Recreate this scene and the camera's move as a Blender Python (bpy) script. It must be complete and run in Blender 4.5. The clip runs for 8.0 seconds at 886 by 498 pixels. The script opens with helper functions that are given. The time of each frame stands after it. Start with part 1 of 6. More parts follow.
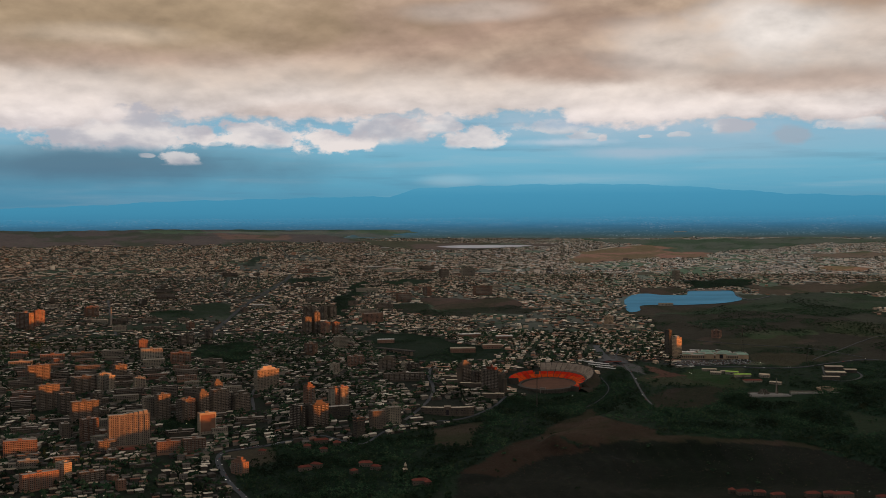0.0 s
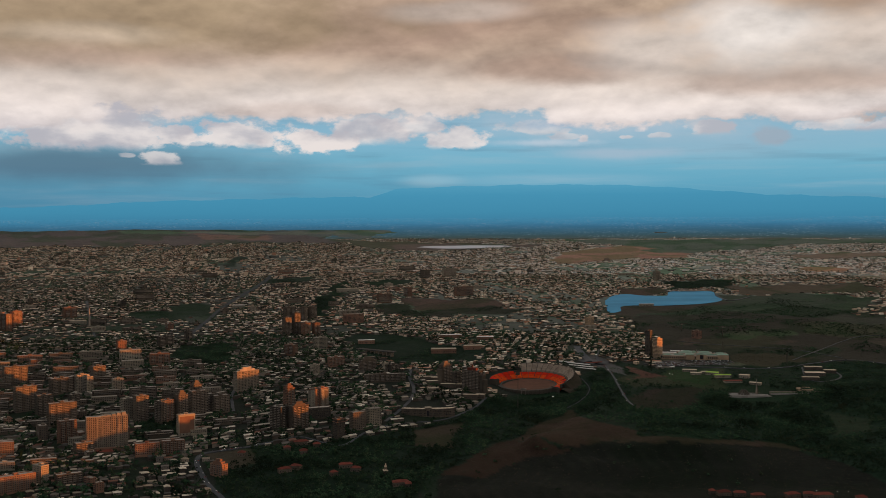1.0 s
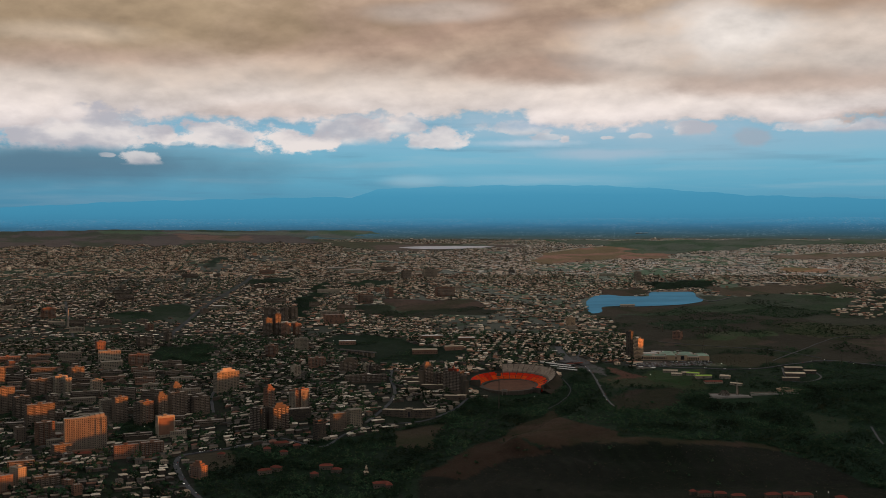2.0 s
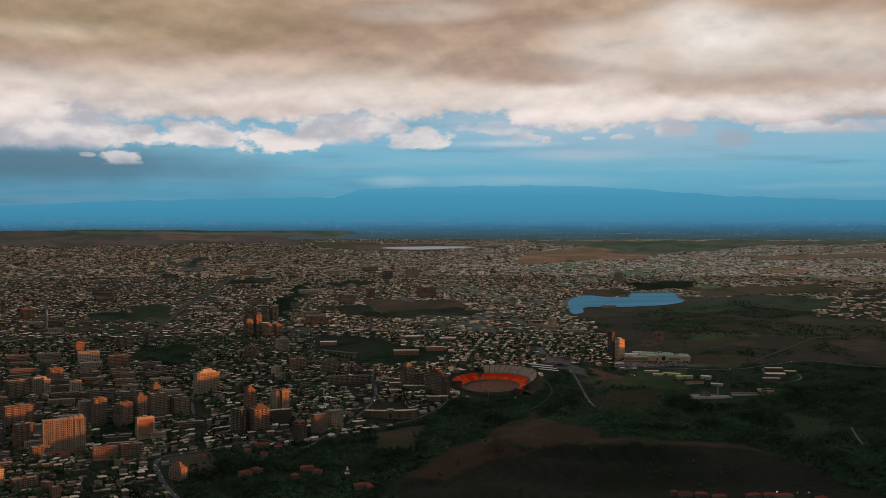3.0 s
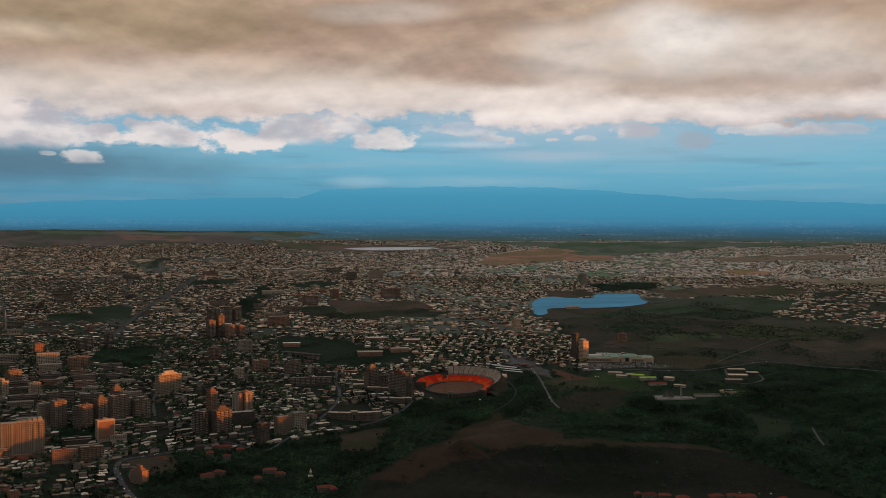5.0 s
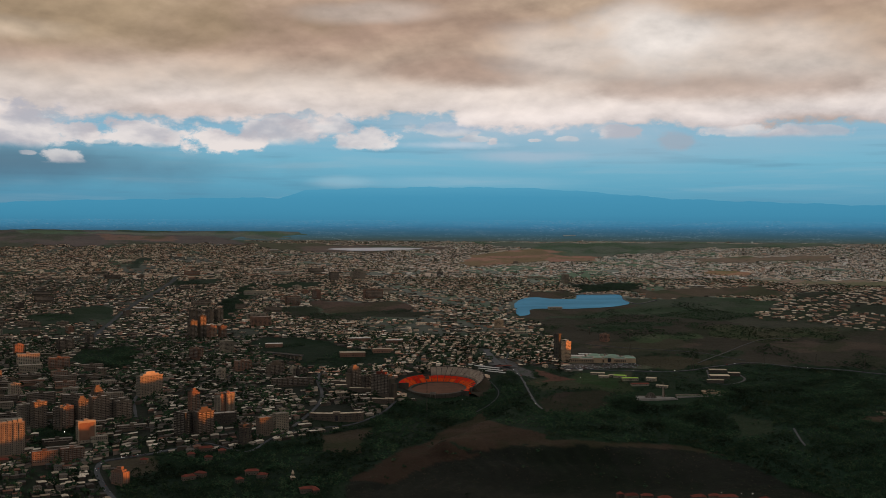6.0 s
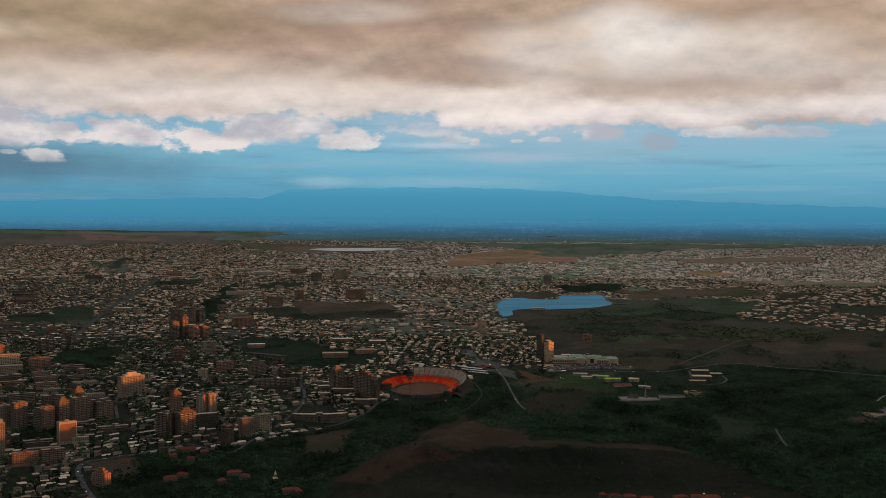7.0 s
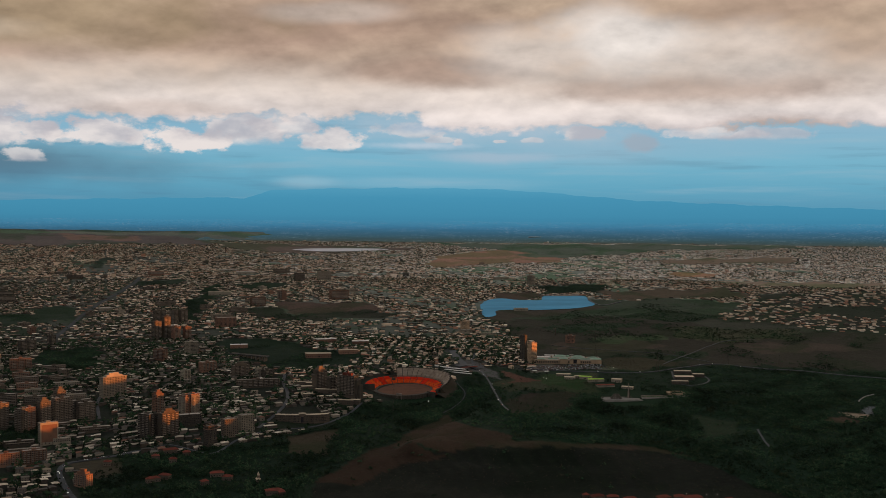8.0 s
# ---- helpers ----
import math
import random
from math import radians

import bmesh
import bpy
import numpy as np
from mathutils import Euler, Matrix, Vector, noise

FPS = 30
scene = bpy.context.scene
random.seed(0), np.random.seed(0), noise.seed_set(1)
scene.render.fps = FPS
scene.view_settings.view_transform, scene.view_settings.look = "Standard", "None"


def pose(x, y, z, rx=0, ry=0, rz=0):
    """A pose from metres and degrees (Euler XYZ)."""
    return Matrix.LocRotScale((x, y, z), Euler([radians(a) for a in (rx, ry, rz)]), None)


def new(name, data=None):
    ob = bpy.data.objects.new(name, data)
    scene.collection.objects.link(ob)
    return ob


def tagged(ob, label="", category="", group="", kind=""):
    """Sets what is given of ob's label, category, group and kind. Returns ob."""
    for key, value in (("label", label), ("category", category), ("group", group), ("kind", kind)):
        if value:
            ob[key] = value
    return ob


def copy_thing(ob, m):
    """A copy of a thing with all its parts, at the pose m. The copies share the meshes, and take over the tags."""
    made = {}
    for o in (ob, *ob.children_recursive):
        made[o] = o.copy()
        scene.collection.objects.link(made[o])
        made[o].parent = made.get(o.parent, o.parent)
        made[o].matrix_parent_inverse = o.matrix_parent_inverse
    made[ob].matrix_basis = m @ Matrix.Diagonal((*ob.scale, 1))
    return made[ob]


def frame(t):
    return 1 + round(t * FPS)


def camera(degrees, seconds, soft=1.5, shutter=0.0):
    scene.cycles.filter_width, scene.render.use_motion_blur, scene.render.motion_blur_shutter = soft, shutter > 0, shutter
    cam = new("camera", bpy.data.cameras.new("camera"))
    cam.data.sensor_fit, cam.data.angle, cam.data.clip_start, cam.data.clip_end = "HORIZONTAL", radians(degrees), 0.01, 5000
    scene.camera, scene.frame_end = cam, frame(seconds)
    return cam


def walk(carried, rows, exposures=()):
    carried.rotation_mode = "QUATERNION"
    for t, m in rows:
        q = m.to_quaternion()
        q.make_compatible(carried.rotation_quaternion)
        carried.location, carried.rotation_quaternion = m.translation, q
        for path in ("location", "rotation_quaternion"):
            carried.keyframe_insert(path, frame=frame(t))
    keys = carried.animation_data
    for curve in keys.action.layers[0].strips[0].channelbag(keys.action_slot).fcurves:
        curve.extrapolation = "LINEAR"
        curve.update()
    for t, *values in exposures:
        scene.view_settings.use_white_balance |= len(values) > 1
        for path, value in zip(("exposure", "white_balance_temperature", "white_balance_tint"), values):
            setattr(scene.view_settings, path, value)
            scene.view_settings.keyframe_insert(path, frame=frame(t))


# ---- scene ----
cam = camera(42.0, 8.0, soft=0.5)
EYE = 650.0
ROWS = [
    (0.0, -0.74, -19.75, -1.74, 3.6699, -1.4835, -0.3131),
    (0.5, -0.26, -16.67, -1.50, 3.2050, -1.4786, -0.2818),
    (1.0, 0.12, -13.78, -1.27, 2.7423, -1.4733, -0.2485),
    (1.5, 0.39, -11.08, -1.04, 2.2817, -1.4675, -0.2134),
    (3.0, 0.59, -4.15, -0.37, 0.9132, -1.4474, -0.0966),
    (3.5, 0.46, -2.22, -0.15, 0.4613, -1.4398, -0.0539),
    (4.0, 0.22, -0.49, 0.06, 0.0117, -1.4317, -0.0093),
    (4.5, -0.13, 1.05, 0.26, -0.4358, -1.4232, 0.0372),
    (6.0, -1.77, 4.52, 0.85, -1.7652, -1.3950, 0.1881),
    (6.5, -2.53, 5.30, 1.04, -2.2040, -1.3846, 0.2422),
    (7.0, -3.38, 5.88, 1.23, -2.6406, -1.3739, 0.2982),
    (7.5, -4.34, 6.27, 1.41, -3.0751, -1.3626, 0.3561),
    (8.0, -5.40, 6.46, 1.59, -3.5073, -1.3510, 0.4158),
]
walk(cam, [(t, pose(x, y, EYE + z, 0, 0, yaw) @ pose(0, 0, 0, 90 + pitch, 0, 0) @ pose(0, 0, 0, 0, 0, roll))
           for t, x, y, z, yaw, pitch, roll in ROWS], [(0.0, 0.53, 6350, 10), (8.0, 0.53, 6350, 10)])

# ---------------------------------------------------------------- light
SUN_AZ, SUN_EL = 90.0, 0.6          # degrees clockwise from the view's +y, and above the horizon
sun = new("sun", bpy.data.lights.new("sun", "SUN"))
sun.data.energy, sun.data.angle, sun.data.color = 5.0, radians(0.15), (1.0, 0.27, 0.045)
to_sun = Vector((math.sin(radians(SUN_AZ)) * math.cos(radians(SUN_EL)), math.cos(radians(SUN_AZ)) * math.cos(radians(SUN_EL)), math.sin(radians(SUN_EL))))
sun.rotation_euler = to_sun.to_track_quat("Z", "Y").to_euler()


class Nodes:
    """Short hand for wiring shader nodes."""

    def __init__(self, tree):
        self.t = tree
        tree.nodes.clear()

    def n(self, kind, **props):
        nd = self.t.nodes.new(kind)
        for k, v in props.items():
            setattr(nd, k, v)
        return nd

    def put(self, socket, v):
        if isinstance(v, bpy.types.NodeSocket):
            self.t.links.new(v, socket)
        elif v is not None:
            socket.default_value = v

    def m(self, op, a, b=None, c=None, clamp=False):
        nd = self.n("ShaderNodeMath", operation=op, use_clamp=clamp)
        for i, v in enumerate((a, b, c)):
            self.put(nd.inputs[i], v)
        return nd.outputs[0]

    def ramp(self, fac, *stops):
        nd = self.n("ShaderNodeValToRGB")
        el = nd.color_ramp.elements
        while len(el) < len(stops):
            el.new(0.5)
        for e, (p, c) in zip(el, stops):
            e.position, e.color = p, (*c, 1) if len(c) == 3 else c
        self.put(nd.inputs[0], fac)
        return nd.outputs[0]

    def mix(self, fac, a, b, blend="MIX"):
        nd = self.n("ShaderNodeMix", data_type="RGBA", blend_type=blend)
        self.put(nd.inputs[0], fac)
        for s, v in ((nd.inputs[6], a), (nd.inputs[7], b)):
            self.put(s, (*v, 1) if isinstance(v, tuple) and len(v) == 3 else v)
        return nd.outputs[2]

    def noise(self, vec, scale, detail=4, rough=0.55, dist=0.0):
        nd = self.n("ShaderNodeTexNoise")
        self.put(nd.inputs["Vector"], vec)
        nd.inputs["Scale"].default_value, nd.inputs["Detail"].default_value = scale, detail
        nd.inputs["Roughness"].default_value, nd.inputs["Distortion"].default_value = rough, dist
        return nd.outputs[0]

    def step(self, x, lo, hi):
        nd = self.n("ShaderNodeMapRange", interpolation_type="SMOOTHSTEP")
        for i, v in enumerate((x, lo, hi, 0.0, 1.0)):
            self.put(nd.inputs[i], v)
        return nd.outputs[0]

    def vec(self, x, y, z=0.0):
        nd = self.n("ShaderNodeCombineXYZ")
        for i, v in enumerate((x, y, z)):
            self.put(nd.inputs[i], v)
        return nd.outputs[0]


def build_world():
    world = bpy.data.worlds.new("evening_sky")
    scene.world = world
    world.use_nodes = True
    k = Nodes(world.node_tree)
    sky = k.n("ShaderNodeTexSky", sky_type="NISHITA", sun_disc=False, sun_elevation=radians(SUN_EL), sun_rotation=radians(SUN_AZ))
    co = k.n("ShaderNodeTexCoord").outputs["Generated"]
    sep = k.n("ShaderNodeSeparateXYZ")
    k.put(sep.inputs[0], co)
    x, y, z = sep.outputs
    az = k.m("ARCTAN2", x, y)
    el = k.m("ARCSINE", z)
    # cloud coordinates: long in bearing, squeezed in height as a deck seen from the side is
    def cloud_noise(dz, fa, fe, seed, scale, detail, rough, dist=0.2):
        return k.noise(k.vec(k.m("MULTIPLY", az, fa), k.m("MULTIPLY", k.m("ADD", el, dz), fe), seed), scale, detail, rough, dist)

    big = cloud_noise(0.0, 4.0, 11.0, 0.3, 1.0, 4, 0.5)
    small = cloud_noise(0.0, 8.0, 17.0, 1.7, 1.7, 7, 0.5, 0.1)
    above = cloud_noise(0.008, 8.0, 17.0, 1.7, 1.7, 7, 0.5, 0.1)
    veil = cloud_noise(0.0, 5.0, 70.0, 3.1, 1.3, 5, 0.55)
    wob = k.m("ADD", k.m("MULTIPLY", k.m("SUBTRACT", big, 0.5), 1.6), k.m("MULTIPLY", k.m("SUBTRACT", small, 0.5), 1.8))
    crisp = k.m("MULTIPLY", k.m("SUBTRACT", cloud_noise(0.0, 24.0, 42.0, 4.4, 1.6, 8, 0.6, 0.0), 0.5), 1.5)
    relief = k.m("MULTIPLY", k.m("SUBTRACT", small, above), 1.1)

    def blob(a0, e0, ra, re, soft=0.6, rough=0.9, tear=0.15):
        u = k.m("DIVIDE", k.m("SUBTRACT", az, a0), ra)
        v = k.m("DIVIDE", k.m("SUBTRACT", el, e0), re)
        d = k.m("SQRT", k.m("ADD", k.m("MULTIPLY", u, u), k.m("MULTIPLY", v, v)))
        d = k.m("ADD", d, k.m("ADD", k.m("MULTIPLY", wob, rough), k.m("MULTIPLY", crisp, tear)))
        return k.step(d, 1.0 + soft, 1.0 - soft)

    def puff(a0, e0, ra, re):
        # flat-bottomed cumulus with a billowing top
        v = k.m("DIVIDE", k.m("SUBTRACT", el, e0), re)
        low = k.step(k.m("ADD", v, k.m("ADD", k.m("MULTIPLY", wob, 0.4), k.m("MULTIPLY", crisp, 0.7))), -0.95, -0.35)
        return k.m("MULTIPLY", blob(a0, e0, ra, re, 0.20, 0.95, 1.7), low)

    # rain haze below the deck: blue, dull towards the ground
    h = k.m("MULTIPLY", el, 5.0, clamp=True)
    haze = k.ramp(h, (0.0, (0.050, 0.215, 0.345)), (0.06, (0.075, 0.300, 0.445)), (0.15, (0.095, 0.365, 0.52)), (0.26, (0.145, 0.425, 0.58)), (0.38, (0.21, 0.43, 0.58)), (1.0, (0.20, 0.24, 0.28)))
    haze = k.mix(k.m("MULTIPLY", k.step(veil, 0.48, 0.72), 0.28), haze, (0.33, 0.47, 0.56))
    haze = k.mix(k.m("MULTIPLY", k.step(veil, 0.46, 0.30), 0.35), haze, (0.07, 0.22, 0.34))
    haze = k.mix(k.m("MULTIPLY", blob(-0.3700, 0.0470, 0.1900, 0.0150, 0.8, 0.5), 0.85), haze, (0.062, 0.150, 0.230))
    haze = k.mix(k.m("MULTIPLY", blob(-0.46, 0.012, 0.26, 0.032, 0.9, 0.4), 0.45), haze, (0.045, 0.170, 0.275))
    haze = k.mix(k.m("MULTIPLY", blob(0.1631, 0.0627, 0.1273, 0.0127, 0.8, 0.5), 0.35), haze, (0.36, 0.46, 0.56))
    haze = k.mix(k.m("MULTIPLY", blob(-0.0567, 0.0333, 0.0225, 0.0044, 0.7, 0.5), 0.45), haze, (0.33, 0.52, 0.62))
    haze = k.mix(k.m("MULTIPLY", blob(0.0372, 0.0333, 0.0832, 0.0044, 0.8, 0.5), 0.30), haze, (0.30, 0.50, 0.62))
    haze = k.mix(k.m("MULTIPLY", blob(0.0957, 0.0803, 0.0979, 0.0108, 0.8, 0.7, 0.6), 0.55), haze, (0.50, 0.55, 0.62))
    air = k.mix(0.04, haze, sky.outputs[0])
    # broken deck of stratocumulus: pale at its ragged foot, dull brown above
    lean = k.m("SUBTRACT", k.m("MULTIPLY", az, -0.004), k.m("MULTIPLY", blob(-0.02, 0.080, 0.22, 0.05, 0.9, 0.0, 0.0), 0.0085))
    e2 = k.m("ADD", el, k.m("ADD", k.m("MULTIPLY", wob, 0.013), k.m("MULTIPLY", crisp, 0.006)))
    edge = k.m("ADD", k.m("ADD", el, lean), k.m("ADD", k.m("MULTIPLY", wob, 0.021), k.m("MULTIPLY", crisp, 0.019)))
    deck = k.step(edge, 0.0770, 0.0845)
    tone = k.m("MULTIPLY", e2, 4.5, clamp=True)
    cloud = k.ramp(tone, (0.26, (0.34, 0.33, 0.36)), (0.34, (0.55, 0.50, 0.51)), (0.42, (0.72, 0.635, 0.59)), (0.50, (0.70, 0.60, 0.53)), (0.56, (0.60, 0.49, 0.41)), (0.64, (0.51, 0.38, 0.29)), (0.74, (0.50, 0.365, 0.265)), (0.90, (0.56, 0.42, 0.295)), (1.0, (0.52, 0.385, 0.265)))
    dark = 0.0
    for b, w in ((blob(-0.0704, 0.1665, 0.1616, 0.0294), 0.8), (blob(0.0470, 0.1297, 0.0832, 0.0137), 0.75), (blob(-0.3407, 0.1361, 0.1126, 0.0088), 0.5), (blob(-0.3407, 0.1763, 0.1273, 0.0166), 0.55), (blob(0.2612, 0.1126, 0.1126, 0.0108), 0.55), (blob(0.3019, 0.1812, 0.1175, 0.0147), 0.5),
                 (blob(-0.2187, 0.1714, 0.0783, 0.0127), 0.35), (blob(0.3372, 0.0793, 0.0637, 0.0088), 0.6), (blob(-0.1764, 0.0930, 0.0588, 0.0069), 0.3)):
        dark = k.m("MAXIMUM", dark, k.m("MULTIPLY", b, w))
    cloud = k.mix(dark, cloud, (0.362, 0.242, 0.182))
    cloud = k.mix(k.m("MULTIPLY", blob(-0.3343, 0.1743, 0.2056, 0.0294), 0.6), cloud, (0.36, 0.265, 0.150))
    for b, w in ((blob(0.2173, 0.1557, 0.0539, 0.0245), 0.85), (blob(0.1295, 0.1444, 0.0539, 0.0196), 0.5), (blob(0.2929, 0.1444, 0.0783, 0.0196), 0.45), (blob(-0.0411, 0.1772, 0.0539, 0.0078), 0.3), (blob(-0.3493, 0.1542, 0.0539, 0.0069), 0.12)):
        cloud = k.mix(k.m("MULTIPLY", b, w), cloud, (0.80, 0.73, 0.67))
    cloud = k.mix(1.0, cloud, k.vec(*[k.m("ADD", 1.0, k.m("ADD", relief, k.m("ADD", k.m("MULTIPLY", k.m("SUBTRACT", big, 0.5), 0.45), k.m("MULTIPLY", crisp, 0.22))))] * 3), "MULTIPLY")
    # thick and dull overhead
    cloud = k.mix(k.step(el, 0.26, 0.8), cloud, (0.43, 0.43, 0.435))
    out = k.mix(deck, air, cloud)
    # separate cumulus under the deck
    white = k.mix(k.step(k.m("ADD", small, k.m("MULTIPLY", relief, 0.8)), 0.3, 0.7), (0.47, 0.45, 0.48), (0.80, 0.725, 0.685))
    for a0, w in ((puff(-0.1597, 0.0646, 0.0392, 0.0118), 1.0), (puff(-0.2164, 0.0705, 0.0411, 0.0118), 0.95), (puff(-0.0338, 0.0685, 0.0284, 0.0108), 0.9), (puff(-0.1092, 0.0754, 0.0392, 0.0137), 0.9),
                  (puff(0.1773, 0.0759, 0.0215, 0.0073), 0.8), (puff(-0.2866, 0.0519, 0.0186, 0.0069), 0.7), (puff(-0.3407, 0.0710, 0.0734, 0.0166), 0.95), (puff(0.2839, 0.0754, 0.0441, 0.0059), 0.7),
                  (puff(0.0592, 0.0705, 0.0206, 0.0039), 0.55), (puff(0.0733, 0.0685, 0.0059, 0.0044), 0.8), (puff(0.1083, 0.0695, 0.0108, 0.0024), 0.7), (puff(-0.3134, 0.0543, 0.0064, 0.0024), 0.5), (puff(0.1367, 0.0705, 0.0127, 0.0029), 0.55), (puff(-0.0704, 0.0803, 0.0294, 0.0088), 0.85), (puff(0.3284, 0.0744, 0.0343, 0.0069), 0.6), (puff(-0.2580, 0.0656, 0.0098, 0.0039), 0.5), (puff(0.0372, 0.0774, 0.0343, 0.0069), 0.6)):
        out = k.mix(k.m("MULTIPLY", a0, w), out, white)
    out = k.mix(k.m("MULTIPLY", blob(0.2327, 0.0676, 0.0166, 0.0083, 0.35, 1.1, 1.3), 0.6), out, (0.36, 0.38, 0.43))
    for b, w, c in ((blob(0.0396, 0.0656, 0.0465, 0.0029, 0.8, 0.9, 1.1), 0.5, (0.66, 0.66, 0.70)), (blob(0.1102, 0.0558, 0.0465, 0.0039, 0.8, 0.9, 0.8), 0.3, (0.55, 0.52, 0.58)), (blob(0.0470, 0.0803, 0.0294, 0.0044, 0.6, 1.0, 1.2), 0.5, (0.20, 0.36, 0.52))):
        out = k.mix(k.m("MULTIPLY", b, w), out, c)
    # heavier, duller cloud to the north, behind the viewer; unseen, added to dim facing walls
    out = k.mix(k.m("MULTIPLY", k.step(y, 0.1, -0.55), k.step(z, 0.95, 0.45)), out, (0.32, 0.315, 0.315))
    # clear afterglow low in the west, round the setting sun; unseen, added to warm walls
    glow = k.m("MULTIPLY", k.step(x, 0.48, 0.95), k.step(z, 0.55, 0.02))
    out = k.mix(glow, out, (1.00, 0.70, 0.46))
    bg = k.n("ShaderNodeBackground")
    k.put(bg.inputs[0], out)
    bg.inputs[1].default_value = 0.707
    k.t.links.new(bg.outputs[0], k.n("ShaderNodeOutputWorld").inputs[0])


build_world()


# ---------------------------------------------------------------- materials
def material(name, colour, alt=None, rough=0.85, scale=0.06, spread=0.25, bump=0.0, by="object", metal=0.0, spec=0.08):
    """A weathered surface: two tones mixed by stains and grain, varied from piece to piece."""
    mat = bpy.data.materials.new(name)
    mat.use_nodes = True
    k = Nodes(mat.node_tree)
    pos = k.n("ShaderNodeNewGeometry").outputs["Position"]
    alt = alt or tuple(c * 0.6 for c in colour)
    st = k.noise(pos, scale, 5, 0.6)
    gr = k.noise(pos, scale * 14, 3, 0.6)
    c = k.mix(k.step(st, 0.35, 0.68), colour, alt)
    c = k.mix(k.m("MULTIPLY", gr, 0.45), c, tuple(v * 0.55 for v in colour))
    rnd = k.n("ShaderNodeNewGeometry").outputs["Random Per Island"] if by == "island" else k.n("ShaderNodeObjectInfo").outputs["Random"]
    v = k.m("ADD", 1.0 - spread, k.m("MULTIPLY", rnd, 2 * spread))
    c = k.mix(1.0, c, k.vec(v, v, v), "MULTIPLY")
    bs = k.n("ShaderNodeBsdfPrincipled")
    k.put(bs.inputs["Base Color"], c)
    bs.inputs["Roughness"].default_value, bs.inputs["Metallic"].default_value = rough, metal
    bs.inputs["Specular IOR Level"].default_value = spec
    if bump:
        bp = k.n("ShaderNodeBump")
        bp.inputs["Strength"].default_value, bp.inputs["Distance"].default_value = bump, 0.4
        k.put(bp.inputs["Height"], gr)
        k.put(bs.inputs["Normal"], bp.outputs[0])
    k.t.links.new(bs.outputs[0], k.n("ShaderNodeOutputMaterial").inputs[0])
    return mat


def palette(name, *colours, rough=0.8, by="island", scale=0.08, metal=0.0):
    """One of several paints, picked piece by piece, with stains."""
    mat = bpy.data.materials.new(name)
    mat.use_nodes = True
    k = Nodes(mat.node_tree)
    pos = k.n("ShaderNodeNewGeometry").outputs["Position"]
    rnd = k.n("ShaderNodeNewGeometry").outputs["Random Per Island"] if by == "island" else k.n("ShaderNodeObjectInfo").outputs["Random"]
    c = k.ramp(rnd, *[(i / len(colours), c) for i, c in enumerate(colours)])
    k.t.nodes[-1].color_ramp.interpolation = "CONSTANT"
    st = k.noise(pos, scale, 5, 0.65)
    c = k.mix(k.m("MULTIPLY", k.step(st, 0.45, 0.75), 0.35), c, (0.12, 0.10, 0.08))
    bs = k.n("ShaderNodeBsdfPrincipled")
    k.put(bs.inputs["Base Color"], c)
    bs.inputs["Roughness"].default_value, bs.inputs["Metallic"].default_value = rough, metal
    bs.inputs["Specular IOR Level"].default_value = 0.08
    k.t.links.new(bs.outputs[0], k.n("ShaderNodeOutputMaterial").inputs[0])
    return mat


def leaf_material(*colours):
    """Foliage, clump by clump, with lighter and darker stands."""
    mat = bpy.data.materials.new("leaf")
    mat.use_nodes = True
    k = Nodes(mat.node_tree)
    geo = k.n("ShaderNodeNewGeometry")
    c = k.ramp(geo.outputs["Random Per Island"], *[(i / len(colours), c) for i, c in enumerate(colours)])
    k.t.nodes[-1].color_ramp.interpolation = "CONSTANT"
    stand = k.noise(geo.outputs["Position"], 0.011, 4, 0.6, 0.8)
    v = k.m("ADD", 0.35, k.m("MULTIPLY", k.step(stand, 0.33, 0.68), 1.35))
    c = k.mix(1.0, c, k.vec(v, v, v), "MULTIPLY")
    dry = k.noise(geo.outputs["Position"], 0.025, 3, 0.6)
    c = k.mix(k.m("MULTIPLY", k.step(dry, 0.56, 0.74), 0.4), c, (0.050, 0.050, 0.022))
    bs = k.n("ShaderNodeBsdfPrincipled")
    k.put(bs.inputs["Base Color"], c)
    bs.inputs["Roughness"].default_value = 0.9
    bs.inputs["Specular IOR Level"].default_value = 0.08
    k.t.links.new(bs.outputs[0], k.n("ShaderNodeOutputMaterial").inputs[0])
    return mat


